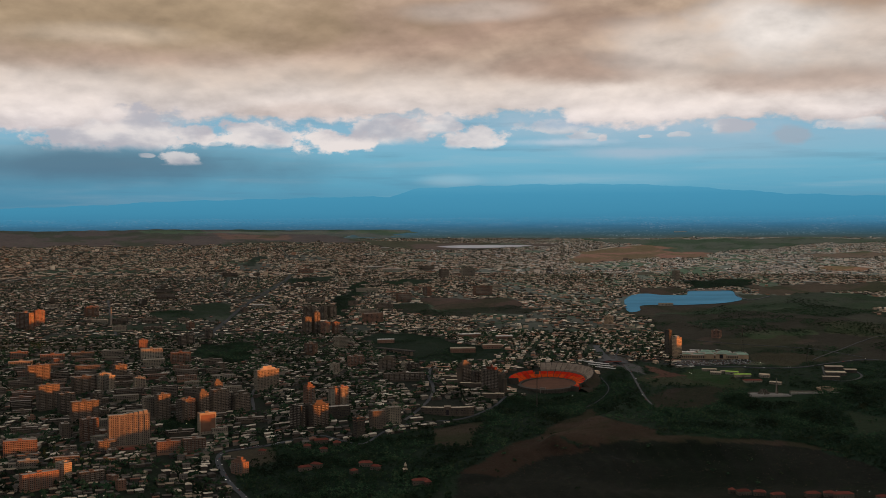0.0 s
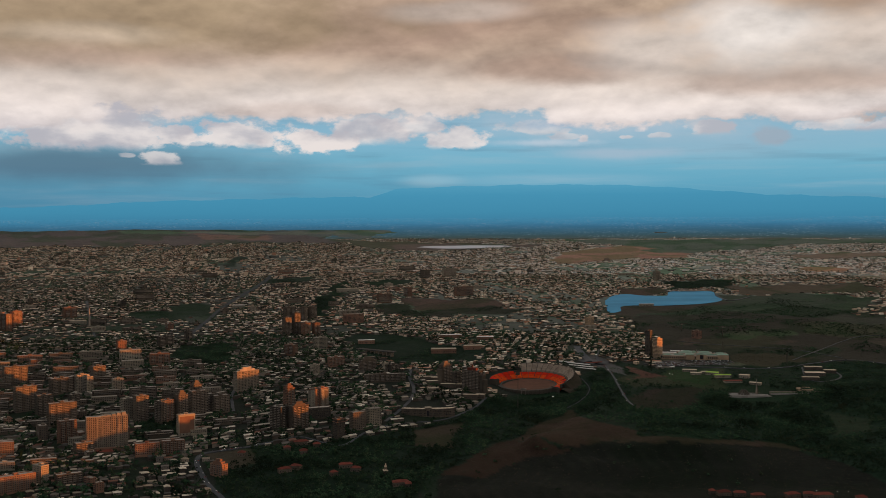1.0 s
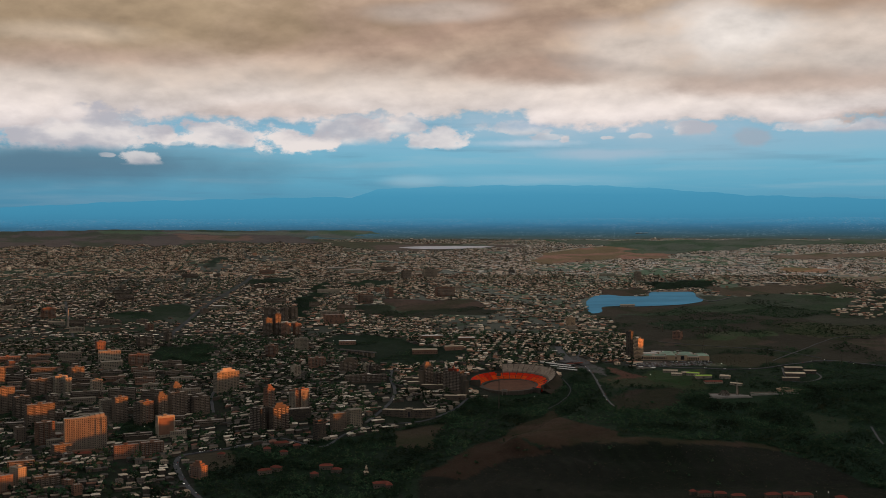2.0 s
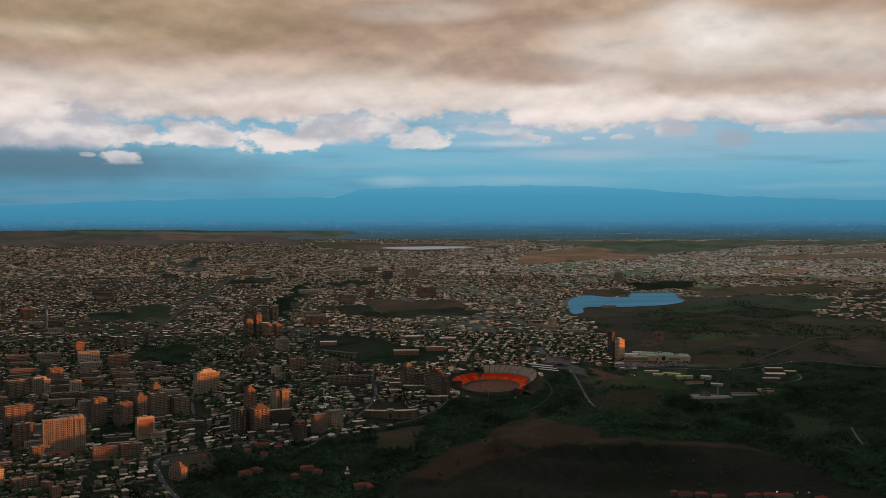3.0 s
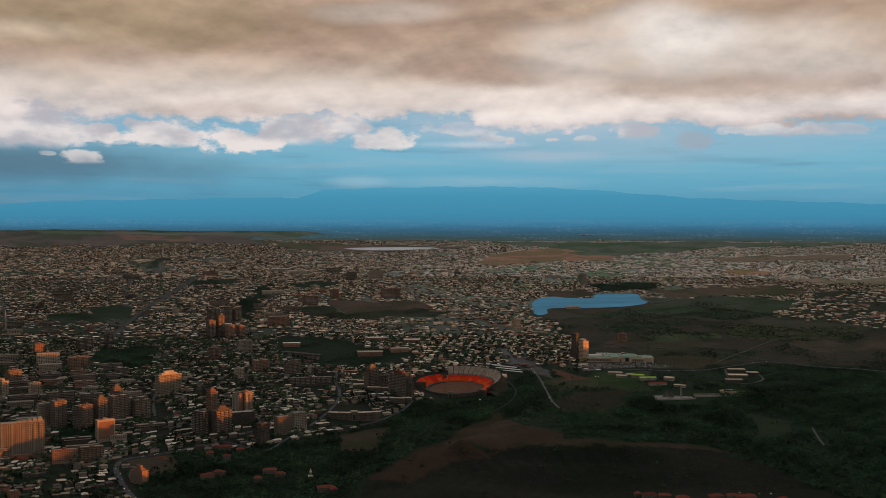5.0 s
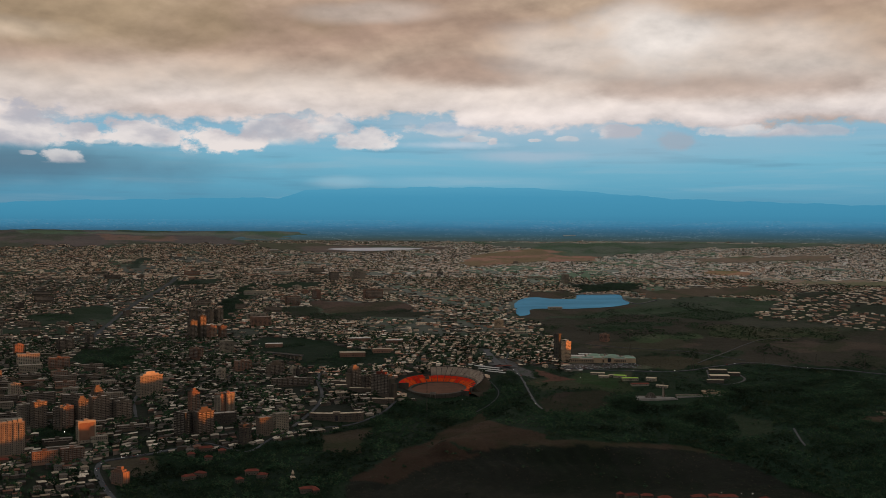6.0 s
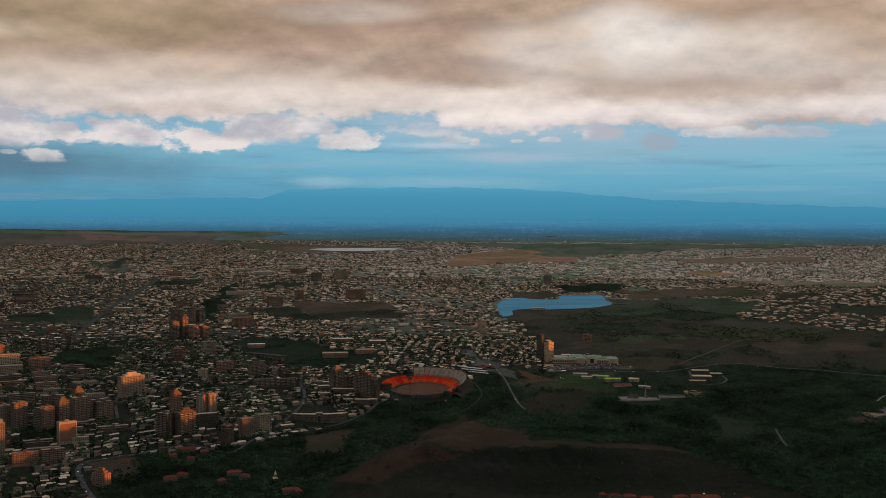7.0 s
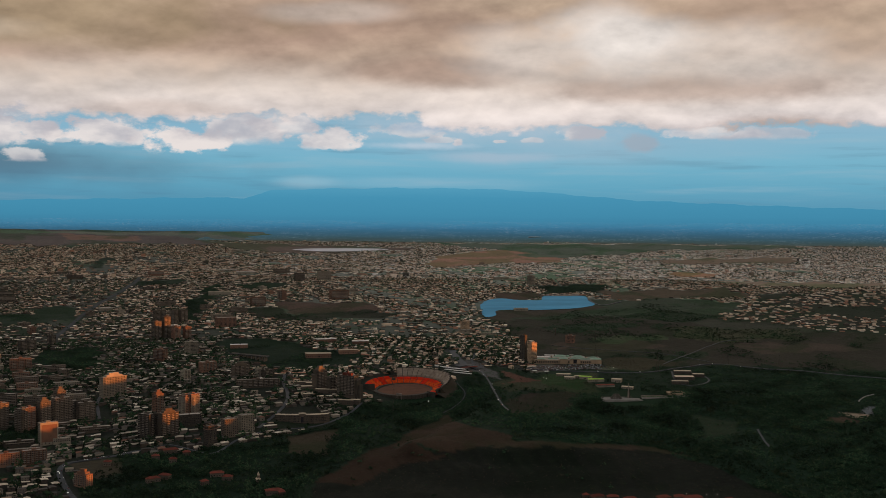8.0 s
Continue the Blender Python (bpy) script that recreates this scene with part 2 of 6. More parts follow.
def land_material():
    mat = bpy.data.materials.new("land")
    mat.use_nodes = True
    k = Nodes(mat.node_tree)
    pos = k.n("ShaderNodeNewGeometry").outputs["Position"]
    at = k.n("ShaderNodeAttribute", attribute_name="cover")
    g1 = k.noise(pos, 0.012, 6, 0.6)
    g2 = k.noise(pos, 0.07, 5, 0.65)
    g3 = k.noise(pos, 0.22, 4, 0.7)
    c = at.outputs["Color"]
    v = k.m("ADD", -0.25, k.m("ADD", k.m("MULTIPLY", g1, 0.8), k.m("ADD", k.m("MULTIPLY", g2, 1.0), k.m("MULTIPLY", g3, 0.8))))
    c = k.mix(1.0, c, k.vec(v, v, v), "MULTIPLY")
    c = k.mix(k.m("MULTIPLY", k.step(g2, 0.54, 0.70), 0.6), c, (0.014, 0.019, 0.009))
    g0 = k.noise(pos, 0.0055, 4, 0.55, 0.6)
    c = k.mix(k.m("MULTIPLY", k.step(g0, 0.47, 0.56), 0.8), c, k.mix(1.0, c, (0.54, 0.80, 0.56), "MULTIPLY"))
    bs = k.n("ShaderNodeBsdfPrincipled")
    k.put(bs.inputs["Base Color"], c)
    bs.inputs["Roughness"].default_value = 0.95
    bs.inputs["Specular IOR Level"].default_value = 0.1
    bp = k.n("ShaderNodeBump")
    bp.inputs["Strength"].default_value, bp.inputs["Distance"].default_value = 0.8, 1.5
    k.put(bp.inputs["Height"], k.m("ADD", g2, k.m("MULTIPLY", g3, 0.5)))
    k.put(bs.inputs["Normal"], bp.outputs[0])
    k.t.links.new(bs.outputs[0], k.n("ShaderNodeOutputMaterial").inputs[0])
    return mat


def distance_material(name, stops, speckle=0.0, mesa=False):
    """Far distance with the haze of tens of kilometres of air painted into its colour; it glows softly, as a backdrop
    may.
    """
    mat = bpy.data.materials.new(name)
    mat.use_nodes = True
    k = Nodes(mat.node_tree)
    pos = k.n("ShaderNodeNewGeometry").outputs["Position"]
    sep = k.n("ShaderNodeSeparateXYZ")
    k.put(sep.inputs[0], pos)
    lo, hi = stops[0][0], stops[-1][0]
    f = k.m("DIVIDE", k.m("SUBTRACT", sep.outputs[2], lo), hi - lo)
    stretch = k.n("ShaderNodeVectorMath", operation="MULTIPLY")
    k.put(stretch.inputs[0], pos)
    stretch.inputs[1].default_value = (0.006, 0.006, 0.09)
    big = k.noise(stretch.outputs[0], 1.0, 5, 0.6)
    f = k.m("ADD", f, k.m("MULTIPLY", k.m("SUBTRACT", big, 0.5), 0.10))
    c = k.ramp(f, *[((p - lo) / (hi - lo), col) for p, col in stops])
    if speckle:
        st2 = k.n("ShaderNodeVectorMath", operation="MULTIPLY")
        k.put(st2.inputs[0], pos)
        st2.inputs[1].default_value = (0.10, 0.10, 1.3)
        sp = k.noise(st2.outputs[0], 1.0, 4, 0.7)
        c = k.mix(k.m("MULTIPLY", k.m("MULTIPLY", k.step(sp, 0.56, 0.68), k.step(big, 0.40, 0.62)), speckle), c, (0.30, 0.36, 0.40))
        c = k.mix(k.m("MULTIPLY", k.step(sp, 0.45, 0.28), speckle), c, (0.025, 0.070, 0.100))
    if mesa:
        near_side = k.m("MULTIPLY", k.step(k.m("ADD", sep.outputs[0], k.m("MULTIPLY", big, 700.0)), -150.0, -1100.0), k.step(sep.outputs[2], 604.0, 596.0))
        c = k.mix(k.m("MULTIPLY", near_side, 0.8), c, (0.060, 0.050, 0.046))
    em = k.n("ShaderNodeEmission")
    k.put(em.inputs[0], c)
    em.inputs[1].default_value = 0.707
    k.t.links.new(em.outputs[0], k.n("ShaderNodeOutputMaterial").inputs[0])
    return mat


def water_material(name, colour, rough=0.06):
    """Water with the blue of the reflected sky painted into its body colour, with calm and ruffled streaks, and a
    little gloss.
    """
    mat = bpy.data.materials.new(name)
    mat.use_nodes = True
    k = Nodes(mat.node_tree)
    pos = k.n("ShaderNodeNewGeometry").outputs["Position"]
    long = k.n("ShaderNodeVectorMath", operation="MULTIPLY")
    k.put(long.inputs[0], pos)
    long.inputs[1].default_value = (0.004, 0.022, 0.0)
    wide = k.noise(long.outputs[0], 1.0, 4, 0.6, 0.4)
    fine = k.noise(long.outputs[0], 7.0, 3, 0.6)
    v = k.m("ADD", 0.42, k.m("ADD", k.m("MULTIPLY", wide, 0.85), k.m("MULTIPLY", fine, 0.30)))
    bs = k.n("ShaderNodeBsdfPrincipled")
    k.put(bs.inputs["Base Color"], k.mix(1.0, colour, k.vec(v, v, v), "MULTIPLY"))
    bs.inputs["Roughness"].default_value = rough
    bs.inputs["IOR"].default_value = 1.33
    bs.inputs["Specular IOR Level"].default_value = 0.02
    bp = k.n("ShaderNodeBump")
    bp.inputs["Strength"].default_value, bp.inputs["Distance"].default_value = 0.05, 0.5
    k.put(bp.inputs["Height"], k.noise(pos, 0.06, 3, 0.6))
    k.put(bs.inputs["Normal"], bp.outputs[0])
    k.t.links.new(bs.outputs[0], k.n("ShaderNodeOutputMaterial").inputs[0])
    return mat


def lamp_material(name, colour, power):
    mat = bpy.data.materials.new(name)
    mat.use_nodes = True
    k = Nodes(mat.node_tree)
    em = k.n("ShaderNodeEmission")
    em.inputs[0].default_value, em.inputs[1].default_value = (*colour, 1), power
    k.t.links.new(em.outputs[0], k.n("ShaderNodeOutputMaterial").inputs[0])
    return mat


M = {
    "land": land_material(),
    "leaf": leaf_material((0.015, 0.034, 0.017), (0.021, 0.044, 0.021), (0.011, 0.026, 0.014), (0.031, 0.047, 0.023)),
    "scrub": palette("scrub", (0.030, 0.032, 0.020), (0.045, 0.036, 0.024), (0.022, 0.027, 0.016), (0.060, 0.046, 0.030), rough=0.9),
    "earth": material("earth", (0.050, 0.038, 0.027), (0.026, 0.028, 0.017), scale=0.05, bump=0.3),
    "bark": material("bark", (0.09, 0.065, 0.045)),
    "house_wall": palette("house_wall", (0.095, 0.08, 0.068), (0.065, 0.056, 0.048), (0.18, 0.155, 0.13), (0.055, 0.047, 0.04), (0.08, 0.066, 0.055), (0.26, 0.225, 0.185), by="island"),
    "house_roof": palette("house_roof", (0.31, 0.265, 0.205), (0.085, 0.074, 0.06), (0.46, 0.395, 0.305), (0.06, 0.053, 0.045), (0.25, 0.20, 0.145), (0.16, 0.08, 0.055), (0.62, 0.54, 0.43), (0.05, 0.046, 0.041), (0.35, 0.30, 0.235), (0.11, 0.098, 0.084), (0.20, 0.168, 0.126), rough=0.8, by="island"),
    # suburb and plain paints run brighter, with far haze and sunlight in them
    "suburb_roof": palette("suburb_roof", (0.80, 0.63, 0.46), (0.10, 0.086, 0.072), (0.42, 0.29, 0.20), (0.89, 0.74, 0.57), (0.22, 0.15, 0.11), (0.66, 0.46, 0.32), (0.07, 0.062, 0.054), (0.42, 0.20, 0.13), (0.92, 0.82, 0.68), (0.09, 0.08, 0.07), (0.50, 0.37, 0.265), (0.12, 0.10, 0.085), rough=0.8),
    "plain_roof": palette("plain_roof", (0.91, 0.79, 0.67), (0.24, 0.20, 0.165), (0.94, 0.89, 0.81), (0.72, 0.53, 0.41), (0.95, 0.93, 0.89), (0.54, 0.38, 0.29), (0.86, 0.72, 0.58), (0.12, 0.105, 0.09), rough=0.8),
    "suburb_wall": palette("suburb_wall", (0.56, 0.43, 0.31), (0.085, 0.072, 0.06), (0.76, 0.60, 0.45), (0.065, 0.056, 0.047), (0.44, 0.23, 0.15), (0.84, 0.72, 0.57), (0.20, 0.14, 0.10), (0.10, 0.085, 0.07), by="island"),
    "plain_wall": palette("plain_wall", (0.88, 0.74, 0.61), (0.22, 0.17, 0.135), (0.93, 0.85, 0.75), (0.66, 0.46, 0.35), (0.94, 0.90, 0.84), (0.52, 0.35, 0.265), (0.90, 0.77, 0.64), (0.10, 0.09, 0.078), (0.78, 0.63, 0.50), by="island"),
    "thing_wall": palette("thing_wall", (0.095, 0.08, 0.068), (0.065, 0.056, 0.048), (0.18, 0.155, 0.13), (0.055, 0.047, 0.04), (0.08, 0.066, 0.055), (0.26, 0.225, 0.185), by="object"),
    "thing_roof": palette("thing_roof", (0.34, 0.28, 0.205), (0.13, 0.11, 0.09), (0.52, 0.43, 0.32), (0.075, 0.066, 0.057), (0.30, 0.225, 0.155), (0.15, 0.072, 0.046), (0.64, 0.55, 0.43), (0.062, 0.058, 0.052), (0.21, 0.17, 0.125), (0.09, 0.077, 0.062), (0.25, 0.20, 0.14), rough=0.8, by="object"),
    "tuff": material("tuff", (0.148, 0.120, 0.092), (0.098, 0.080, 0.064), scale=0.05, bump=0.2),
    "pale": material("pale_plaster", (0.34, 0.30, 0.23), (0.24, 0.21, 0.165), scale=0.05, bump=0.2),
    "dark": material("dark_stone", (0.095, 0.082, 0.066), (0.062, 0.055, 0.046), scale=0.05, bump=0.2),
    "red_tuff": material("red_tuff", (0.25, 0.145, 0.10), (0.17, 0.10, 0.072), scale=0.05, bump=0.2),
    "slab": material("balcony_concrete", (0.27, 0.23, 0.19), (0.18, 0.155, 0.13)),
    "glass": palette("window_glass", (0.025, 0.028, 0.032), (0.045, 0.046, 0.05), (0.018, 0.02, 0.024), (0.10, 0.092, 0.08), (0.03, 0.03, 0.034), (0.06, 0.056, 0.052), (0.022, 0.025, 0.03), rough=0.25),
    "roof": material("flat_roof", (0.40, 0.35, 0.29), (0.23, 0.20, 0.17), scale=0.09),
    "tile": material("red_roof", (0.17, 0.048, 0.033), (0.11, 0.036, 0.026), scale=0.12),
    "asphalt": material("asphalt", (0.075, 0.078, 0.082), (0.05, 0.052, 0.055), scale=0.04),
    "wet": material("worn_paving", (0.070, 0.075, 0.083), (0.045, 0.05, 0.055), rough=0.5, scale=0.05),
    "paving": material("paving", (0.30, 0.28, 0.25), (0.22, 0.20, 0.18), scale=0.08),
    "lawn": material("lawn", (0.06, 0.10, 0.03), (0.045, 0.07, 0.025), scale=0.1),
    "sandstone": material("sandstone", (0.46, 0.33, 0.21), (0.34, 0.25, 0.17), scale=0.08),
    "field": material("pitch", (0.125, 0.062, 0.04), (0.09, 0.045, 0.03), scale=0.05),
    "seat_red": material("red_seats", (0.74, 0.046, 0.018), (0.56, 0.036, 0.014), scale=0.15, spread=0.12, spec=0.02),
    "seat_orange": material("orange_seats", (0.78, 0.115, 0.02), (0.62, 0.07, 0.016), scale=0.15, spread=0.12, spec=0.02),
    "tier": material("bare_tier", (0.38, 0.31, 0.24), (0.27, 0.215, 0.17), scale=0.1, spread=0.1),
    "white_roof": material("white_metal", (0.74, 0.70, 0.64), (0.58, 0.54, 0.49), rough=0.5, scale=0.1),
    "green_roof": material("green_metal", (0.24, 0.34, 0.25), (0.17, 0.26, 0.19), rough=0.5, scale=0.1),
    "lime_roof": material("lime_metal", (0.30, 0.46, 0.06), (0.22, 0.36, 0.05), rough=0.5, scale=0.1),
    "sand_roof": material("sand_roof", (0.56, 0.45, 0.32), (0.42, 0.34, 0.245), rough=0.7, scale=0.1),
    "car_white": material("white_paint", (0.75, 0.75, 0.74), (0.6, 0.6, 0.6), rough=0.3, scale=1),
    "car_dark": material("dark_paint", (0.05, 0.05, 0.06), (0.03, 0.03, 0.035), rough=0.3, scale=1),
    "car_red": material("red_paint", (0.35, 0.05, 0.04), (0.25, 0.04, 0.03), rough=0.3, scale=1),
    "car_mix": palette("car_paints", (0.62, 0.62, 0.60), (0.06, 0.06, 0.07), (0.22, 0.23, 0.25), (0.42, 0.43, 0.45), (0.05, 0.055, 0.07), (0.09, 0.09, 0.10), (0.14, 0.045, 0.04), rough=0.35),
    "pond": material("pale_water", (0.62, 0.56, 0.54), (0.5, 0.45, 0.44), rough=0.35, scale=0.02),
    "lamp": lamp_material("lamp_glow", (1.0, 0.93, 0.8), 4.0),
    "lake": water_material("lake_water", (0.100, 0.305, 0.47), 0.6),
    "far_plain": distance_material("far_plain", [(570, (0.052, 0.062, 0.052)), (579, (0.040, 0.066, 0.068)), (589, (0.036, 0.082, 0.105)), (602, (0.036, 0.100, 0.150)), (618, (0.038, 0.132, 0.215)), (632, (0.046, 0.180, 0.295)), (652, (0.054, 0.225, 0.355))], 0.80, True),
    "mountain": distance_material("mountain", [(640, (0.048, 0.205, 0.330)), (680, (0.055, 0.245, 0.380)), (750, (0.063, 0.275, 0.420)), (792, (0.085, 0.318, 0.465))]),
}


# ---------------------------------------------------------------- ground
SLOPE = 0.1252
RIM = 4800.0


def bump_at(x, y, cx, cy, rx, ry, turn=0.0):
    c, s = math.cos(radians(turn)), math.sin(radians(turn))
    u, v = ((x - cx) * c + (y - cy) * s) / rx, (-(x - cx) * s + (y - cy) * c) / ry
    return np.exp(-(u * u + v * v))


def waves(x, y):
    return (np.sin(x / 61.0 + 1.3 * np.sin(y / 83.0)) * np.cos(y / 57.0 + 0.8 * np.sin(x / 97.0)) * 1.2
            + np.sin(x / 173.0 + y / 131.0) * 1.8 + np.sin(x / 19.0 + np.cos(y / 23.0) * 2) * np.cos(y / 17.0) * 0.45)


def sun_line(x, y):
    """Height of the low sun's last rays over the land, set row by row: they skim an added, unseen western ridge and
    then the roofs.
    """
    sa, ca = math.sin(radians(SUN_AZ)), math.cos(radians(SUN_AZ))
    u, v = x * sa + y * ca, -x * ca + y * sa
    yr = (v - 450 * ca) / sa
    ur = -450 * sa + yr * ca
    over = np.interp(v, [1700, 1730, 1790, 1806, 1815, 1836, 1850, 1885, 1898, 1912, 1918, 1945, 2000, 2015, 2036, 2045, 2064, 2070, 2088, 2096, 2150, 2192, 2198, 2222, 2232, 2310, 2360, 2420, 2440, 2480, 2530, 2600, 2612, 2636, 2650, 2715, 2812, 2822, 2855, 2868, 3030, 3200, 3400, 4200],
                     [40, 30, 32, 28, 6, 6, 28, 28, 7, 7, 34, 40, 42, 26, 26, 42, 38, 10, 10, 44, 56, 48, 11, 11, 56, 32, 33, 31, 42, 42, 34, 36, 13, 13, 44, 60, 50, 24, 24, 52, 58, 62, 64, 56])
    return SLOPE * np.hypot(-450, yr) + over + math.tan(radians(SUN_EL)) * (u - ur)


def height(x, y):
    """The lie of the land: a plain that climbs gently to the horizon all round, with a gorge and a bare spur."""
    x, y = np.asarray(x, float), np.asarray(y, float)
    z = SLOPE * np.hypot(x, y)
    # westward, out of view, the land falls behind a long ridge added to shade the town
    west = np.clip((np.degrees(np.arctan2(x, np.maximum(y, -1e9))) - 25) / 4, 0, 1) * (y > -2500)
    line = sun_line(x, y)
    low = np.minimum(z, line - 12)
    ridge = line - 12 + 12 * np.exp(-((x - 2750) / 160.0) ** 2)
    z = z + west * (np.maximum(low, np.where(x > 1500, ridge, low)) - z)
    z = z + waves(x, y) * 0.8 * (1 - west)
    # far plateau with a gullied brow, east of the town
    az = np.degrees(np.arctan2(x, np.maximum(y, 1.0)))
    brow = np.clip((-3.0 - az) / 11.0, 0, 1) * (y > 0)
    far = np.clip((np.hypot(x, y) - 4170 - 30 * np.sin(az * 5.1) - 18 * np.sin(az * 13.0)) / 260, 0, 1)
    z = z + brow ** 1.2 * far ** 1.3 * (9.5 + 1.2 * np.sin(az * 1.7) + 0.8 * np.sin(az * 6.3) - 2.0 * np.abs(np.sin(az * 17.0 + 1.4 * np.sin(az * 5.0))) * (far < 0.95))
    # bare spur: a bench whose edge drops to the gorge on one side and to a hollow in front
    (ax, ay), (bx, by) = (-114, 1792), (163, 2199)
    ln = math.hypot(bx - ax, by - ay)
    side = ((x - ax) * (by - ay) - (y - ay) * (bx - ax)) / ln
    along = ((x - ax) * (bx - ax) + (y - ay) * (by - ay)) / ln
    cx_, cy_ = (261, 1991)
    front = (y - cy_) + 0.16 * (x - cx_) + 9 * np.sin(x / 27.0) + 4 * np.sin(x / 9.0)
    ramp = lambda v, lo, hi: np.clip((v - lo) / (hi - lo), 0, 1) ** 2 * (3 - 2 * np.clip((v - lo) / (hi - lo), 0, 1))
    bench = ramp(side + 5 * np.sin(along / 21.0), -4, 26) * ramp(along, -60, 60) * (1 - ramp(along, ln + 10, ln + 120)) * (1 - ramp(side, 220, 420))
    gully = np.abs(np.sin(x / 8.5 + 1.6 * np.sin(y / 31.0))) * 2.2
    z = z + bench * (13 + 3 * np.sin(x / 40.0) * np.sin(y / 26.0)) - bench * gully * ramp(-front, -8, 30) - 15 * bench * ramp(-front, 0, 55)
    gx, gy = (7, 2243)
    z = z - 10 * bump_at(x, y, gx, gy, 230, 90, 35)
    sx, sy = (69, 2437)
    z = z - 9 * (1 - ramp(np.hypot(x - sx, y - sy), 70, 130))
    qx, qy = (331, 1838)
    z = z - 14 * bump_at(x, y, qx, qy, 330, 60, -5)
    lx, ly = (477, 3289)
    z = z - 3 * bump_at(x, y, lx, ly, 260, 180)
    return z


def inside(px, py, poly):
    """Which of the points lie in the outline."""
    r = np.zeros(px.shape, bool)
    j = len(poly) - 1
    for i in range(len(poly)):
        (xi, yi), (xj, yj) = poly[i], poly[j]
        if yi != yj:
            r ^= ((yi > py) != (yj > py)) & (px < (xj - xi) * (py - yi) / (yj - yi) + xi)
        j = i
    return r


COVER = []          # land cover: colour, outline, whether houses stand on it, trees per hectare


def cover(colour, outline, houses=False, trees=0.0):
    COVER.append((colour, outline, houses, trees))


GREEN, DARKGREEN, BROWN, STRAW = (0.012, 0.028, 0.015), (0.010, 0.021, 0.012), (0.070, 0.050, 0.037), (0.26, 0.19, 0.14)
# the slopes beyond the gorge and the open fields carry no houses
cover((0.014, 0.026, 0.015), [(-5, 2342), (178, 2481), (277, 2614), (358, 2548), (522, 2555), (812, 2601), (1367, 2495), (815, 1482), (-140, 1542), (-120, 1822), (-24, 2019)], trees=9)
cover((0.036, 0.034, 0.025), [(325, 3063), (484, 3123), (754, 3298), (950, 3143), (963, 2821), (1448, 2645), (1294, 2361), (799, 2560), (518, 2535), (359, 2558), (378, 2774)], trees=4.0)
# the far brown plateau and fields, with haze greyed into the plateau's colour
cover((0.115, 0.092, 0.082), [(-2262, 4261), (-1442, 4645), (-822, 4613), (-487, 4436), (-862, 4357), (-1131, 4246), (-1574, 4098), (-2040, 3842)], trees=1.2)
cover((0.19, 0.115, 0.088), [(-1200, 4505), (-897, 4536), (-897, 4426), (-1141, 4362)])
cover((0.15, 0.155, 0.115), [(-1512, 4527), (-559, 4745), (-234, 4760), (-230, 4679), (-550, 4666), (-1489, 4456)], trees=1.0)
cover((0.13, 0.095, 0.075), [(-666, 4476), (-314, 4449), (249, 4379), (-299, 4236), (-516, 4316)])
cover((0.31, 0.170, 0.122), [(173, 4023), (239, 4199), (372, 4314), (588, 4352), (736, 4220), (664, 4033), (424, 4008), (224, 3949)])
cover((0.105, 0.125, 0.080), [(520, 4232), (628, 4332), (778, 4341), (847, 4258), (744, 4151), (581, 4145)])
cover((0.105, 0.115, 0.085), [(799, 4458), (1119, 4428), (1339, 4298), (1083, 4285), (843, 4345)], trees=0.6)
cover((0.32, 0.18, 0.11), [(977, 3791), (1083, 3770), (1109, 3675), (1030, 3649), (961, 3727)])
cover(STRAW, [(1080, 3576), (1399, 3498), (1808, 3306), (1363, 3408), (1127, 3505)])
cover((0.105, 0.122, 0.090), [(223, 4554), (1610, 4294), (1575, 4199), (1102, 4255), (818, 4184), (666, 4127), (547, 4305), (345, 4410)], trees=0.8)
cover((0.20, 0.145, 0.105), [(973, 4063), (1500, 3997), (1460, 3892), (1021, 3940)], trees=0.2)
# round the lake and the wide fields
cover(DARKGREEN, [(505, 3604), (746, 3575), (707, 3465), (512, 3470)], trees=14)
cover(BROWN, [(341, 3465), (515, 3488), (493, 3399), (357, 3375)])
cover((0.085, 0.066, 0.046), [(694, 3486), (1081, 3466), (1101, 3323), (685, 3360)])
cover((0.044, 0.056, 0.038), [(263, 3139), (439, 3244), (634, 3349), (848, 3353), (1059, 3244), (1008, 3132), (846, 3047), (604, 3111), (465, 3096), (325, 3063)], trees=2.4)
cover((0.046, 0.048, 0.035), [(846, 3047), (1005, 3125), (1055, 2923), (1162, 2832), (1460, 2666), (1431, 2613), (1094, 2732), (867, 2870)], trees=2)
cover((0.030, 0.034, 0.024), [(1109, 3321), (1216, 3369), (1322, 3306), (1285, 3192), (1183, 3192), (1097, 3236)], trees=2)
SPARSE = len(COVER)  # a loose village among orchards
cover((0.034, 0.038, 0.027), [(886, 3093), (1008, 3132), (1086, 3230), (1314, 3326), (1507, 3357), (1786, 3265), (1454, 2655), (1239, 2756), (1143, 2856), (1033, 2941), (872, 3035)], True, 0.6)
cover((0.026, 0.033, 0.022), [(1210, 3120), (1313, 3127), (1385, 3083), (1432, 2992), (1316, 2963), (1214, 3033)], trees=1)
cover((0.036, 0.033, 0.024), [(408, 3015), (643, 3005), (908, 2910), (1478, 2699), (1341, 2448), (947, 2484), (760, 2598), (526, 2704), (388, 2762)], trees=4.5)
cover((0.055, 0.055, 0.032), [(748, 2956), (1089, 2861), (1053, 2765), (859, 2752), (748, 2844)], trees=8)
cover((0.060, 0.068, 0.040), [(557, 2868), (714, 2874), (722, 2798), (572, 2804)], trees=4)
cover((0.065, 0.045, 0.034), [(524, 2627), (715, 2670), (684, 2551), (520, 2545)])
cover((0.024, 0.036, 0.021), [(448, 2984), (590, 3039), (694, 2970), (581, 2917), (466, 2915)], trees=9)
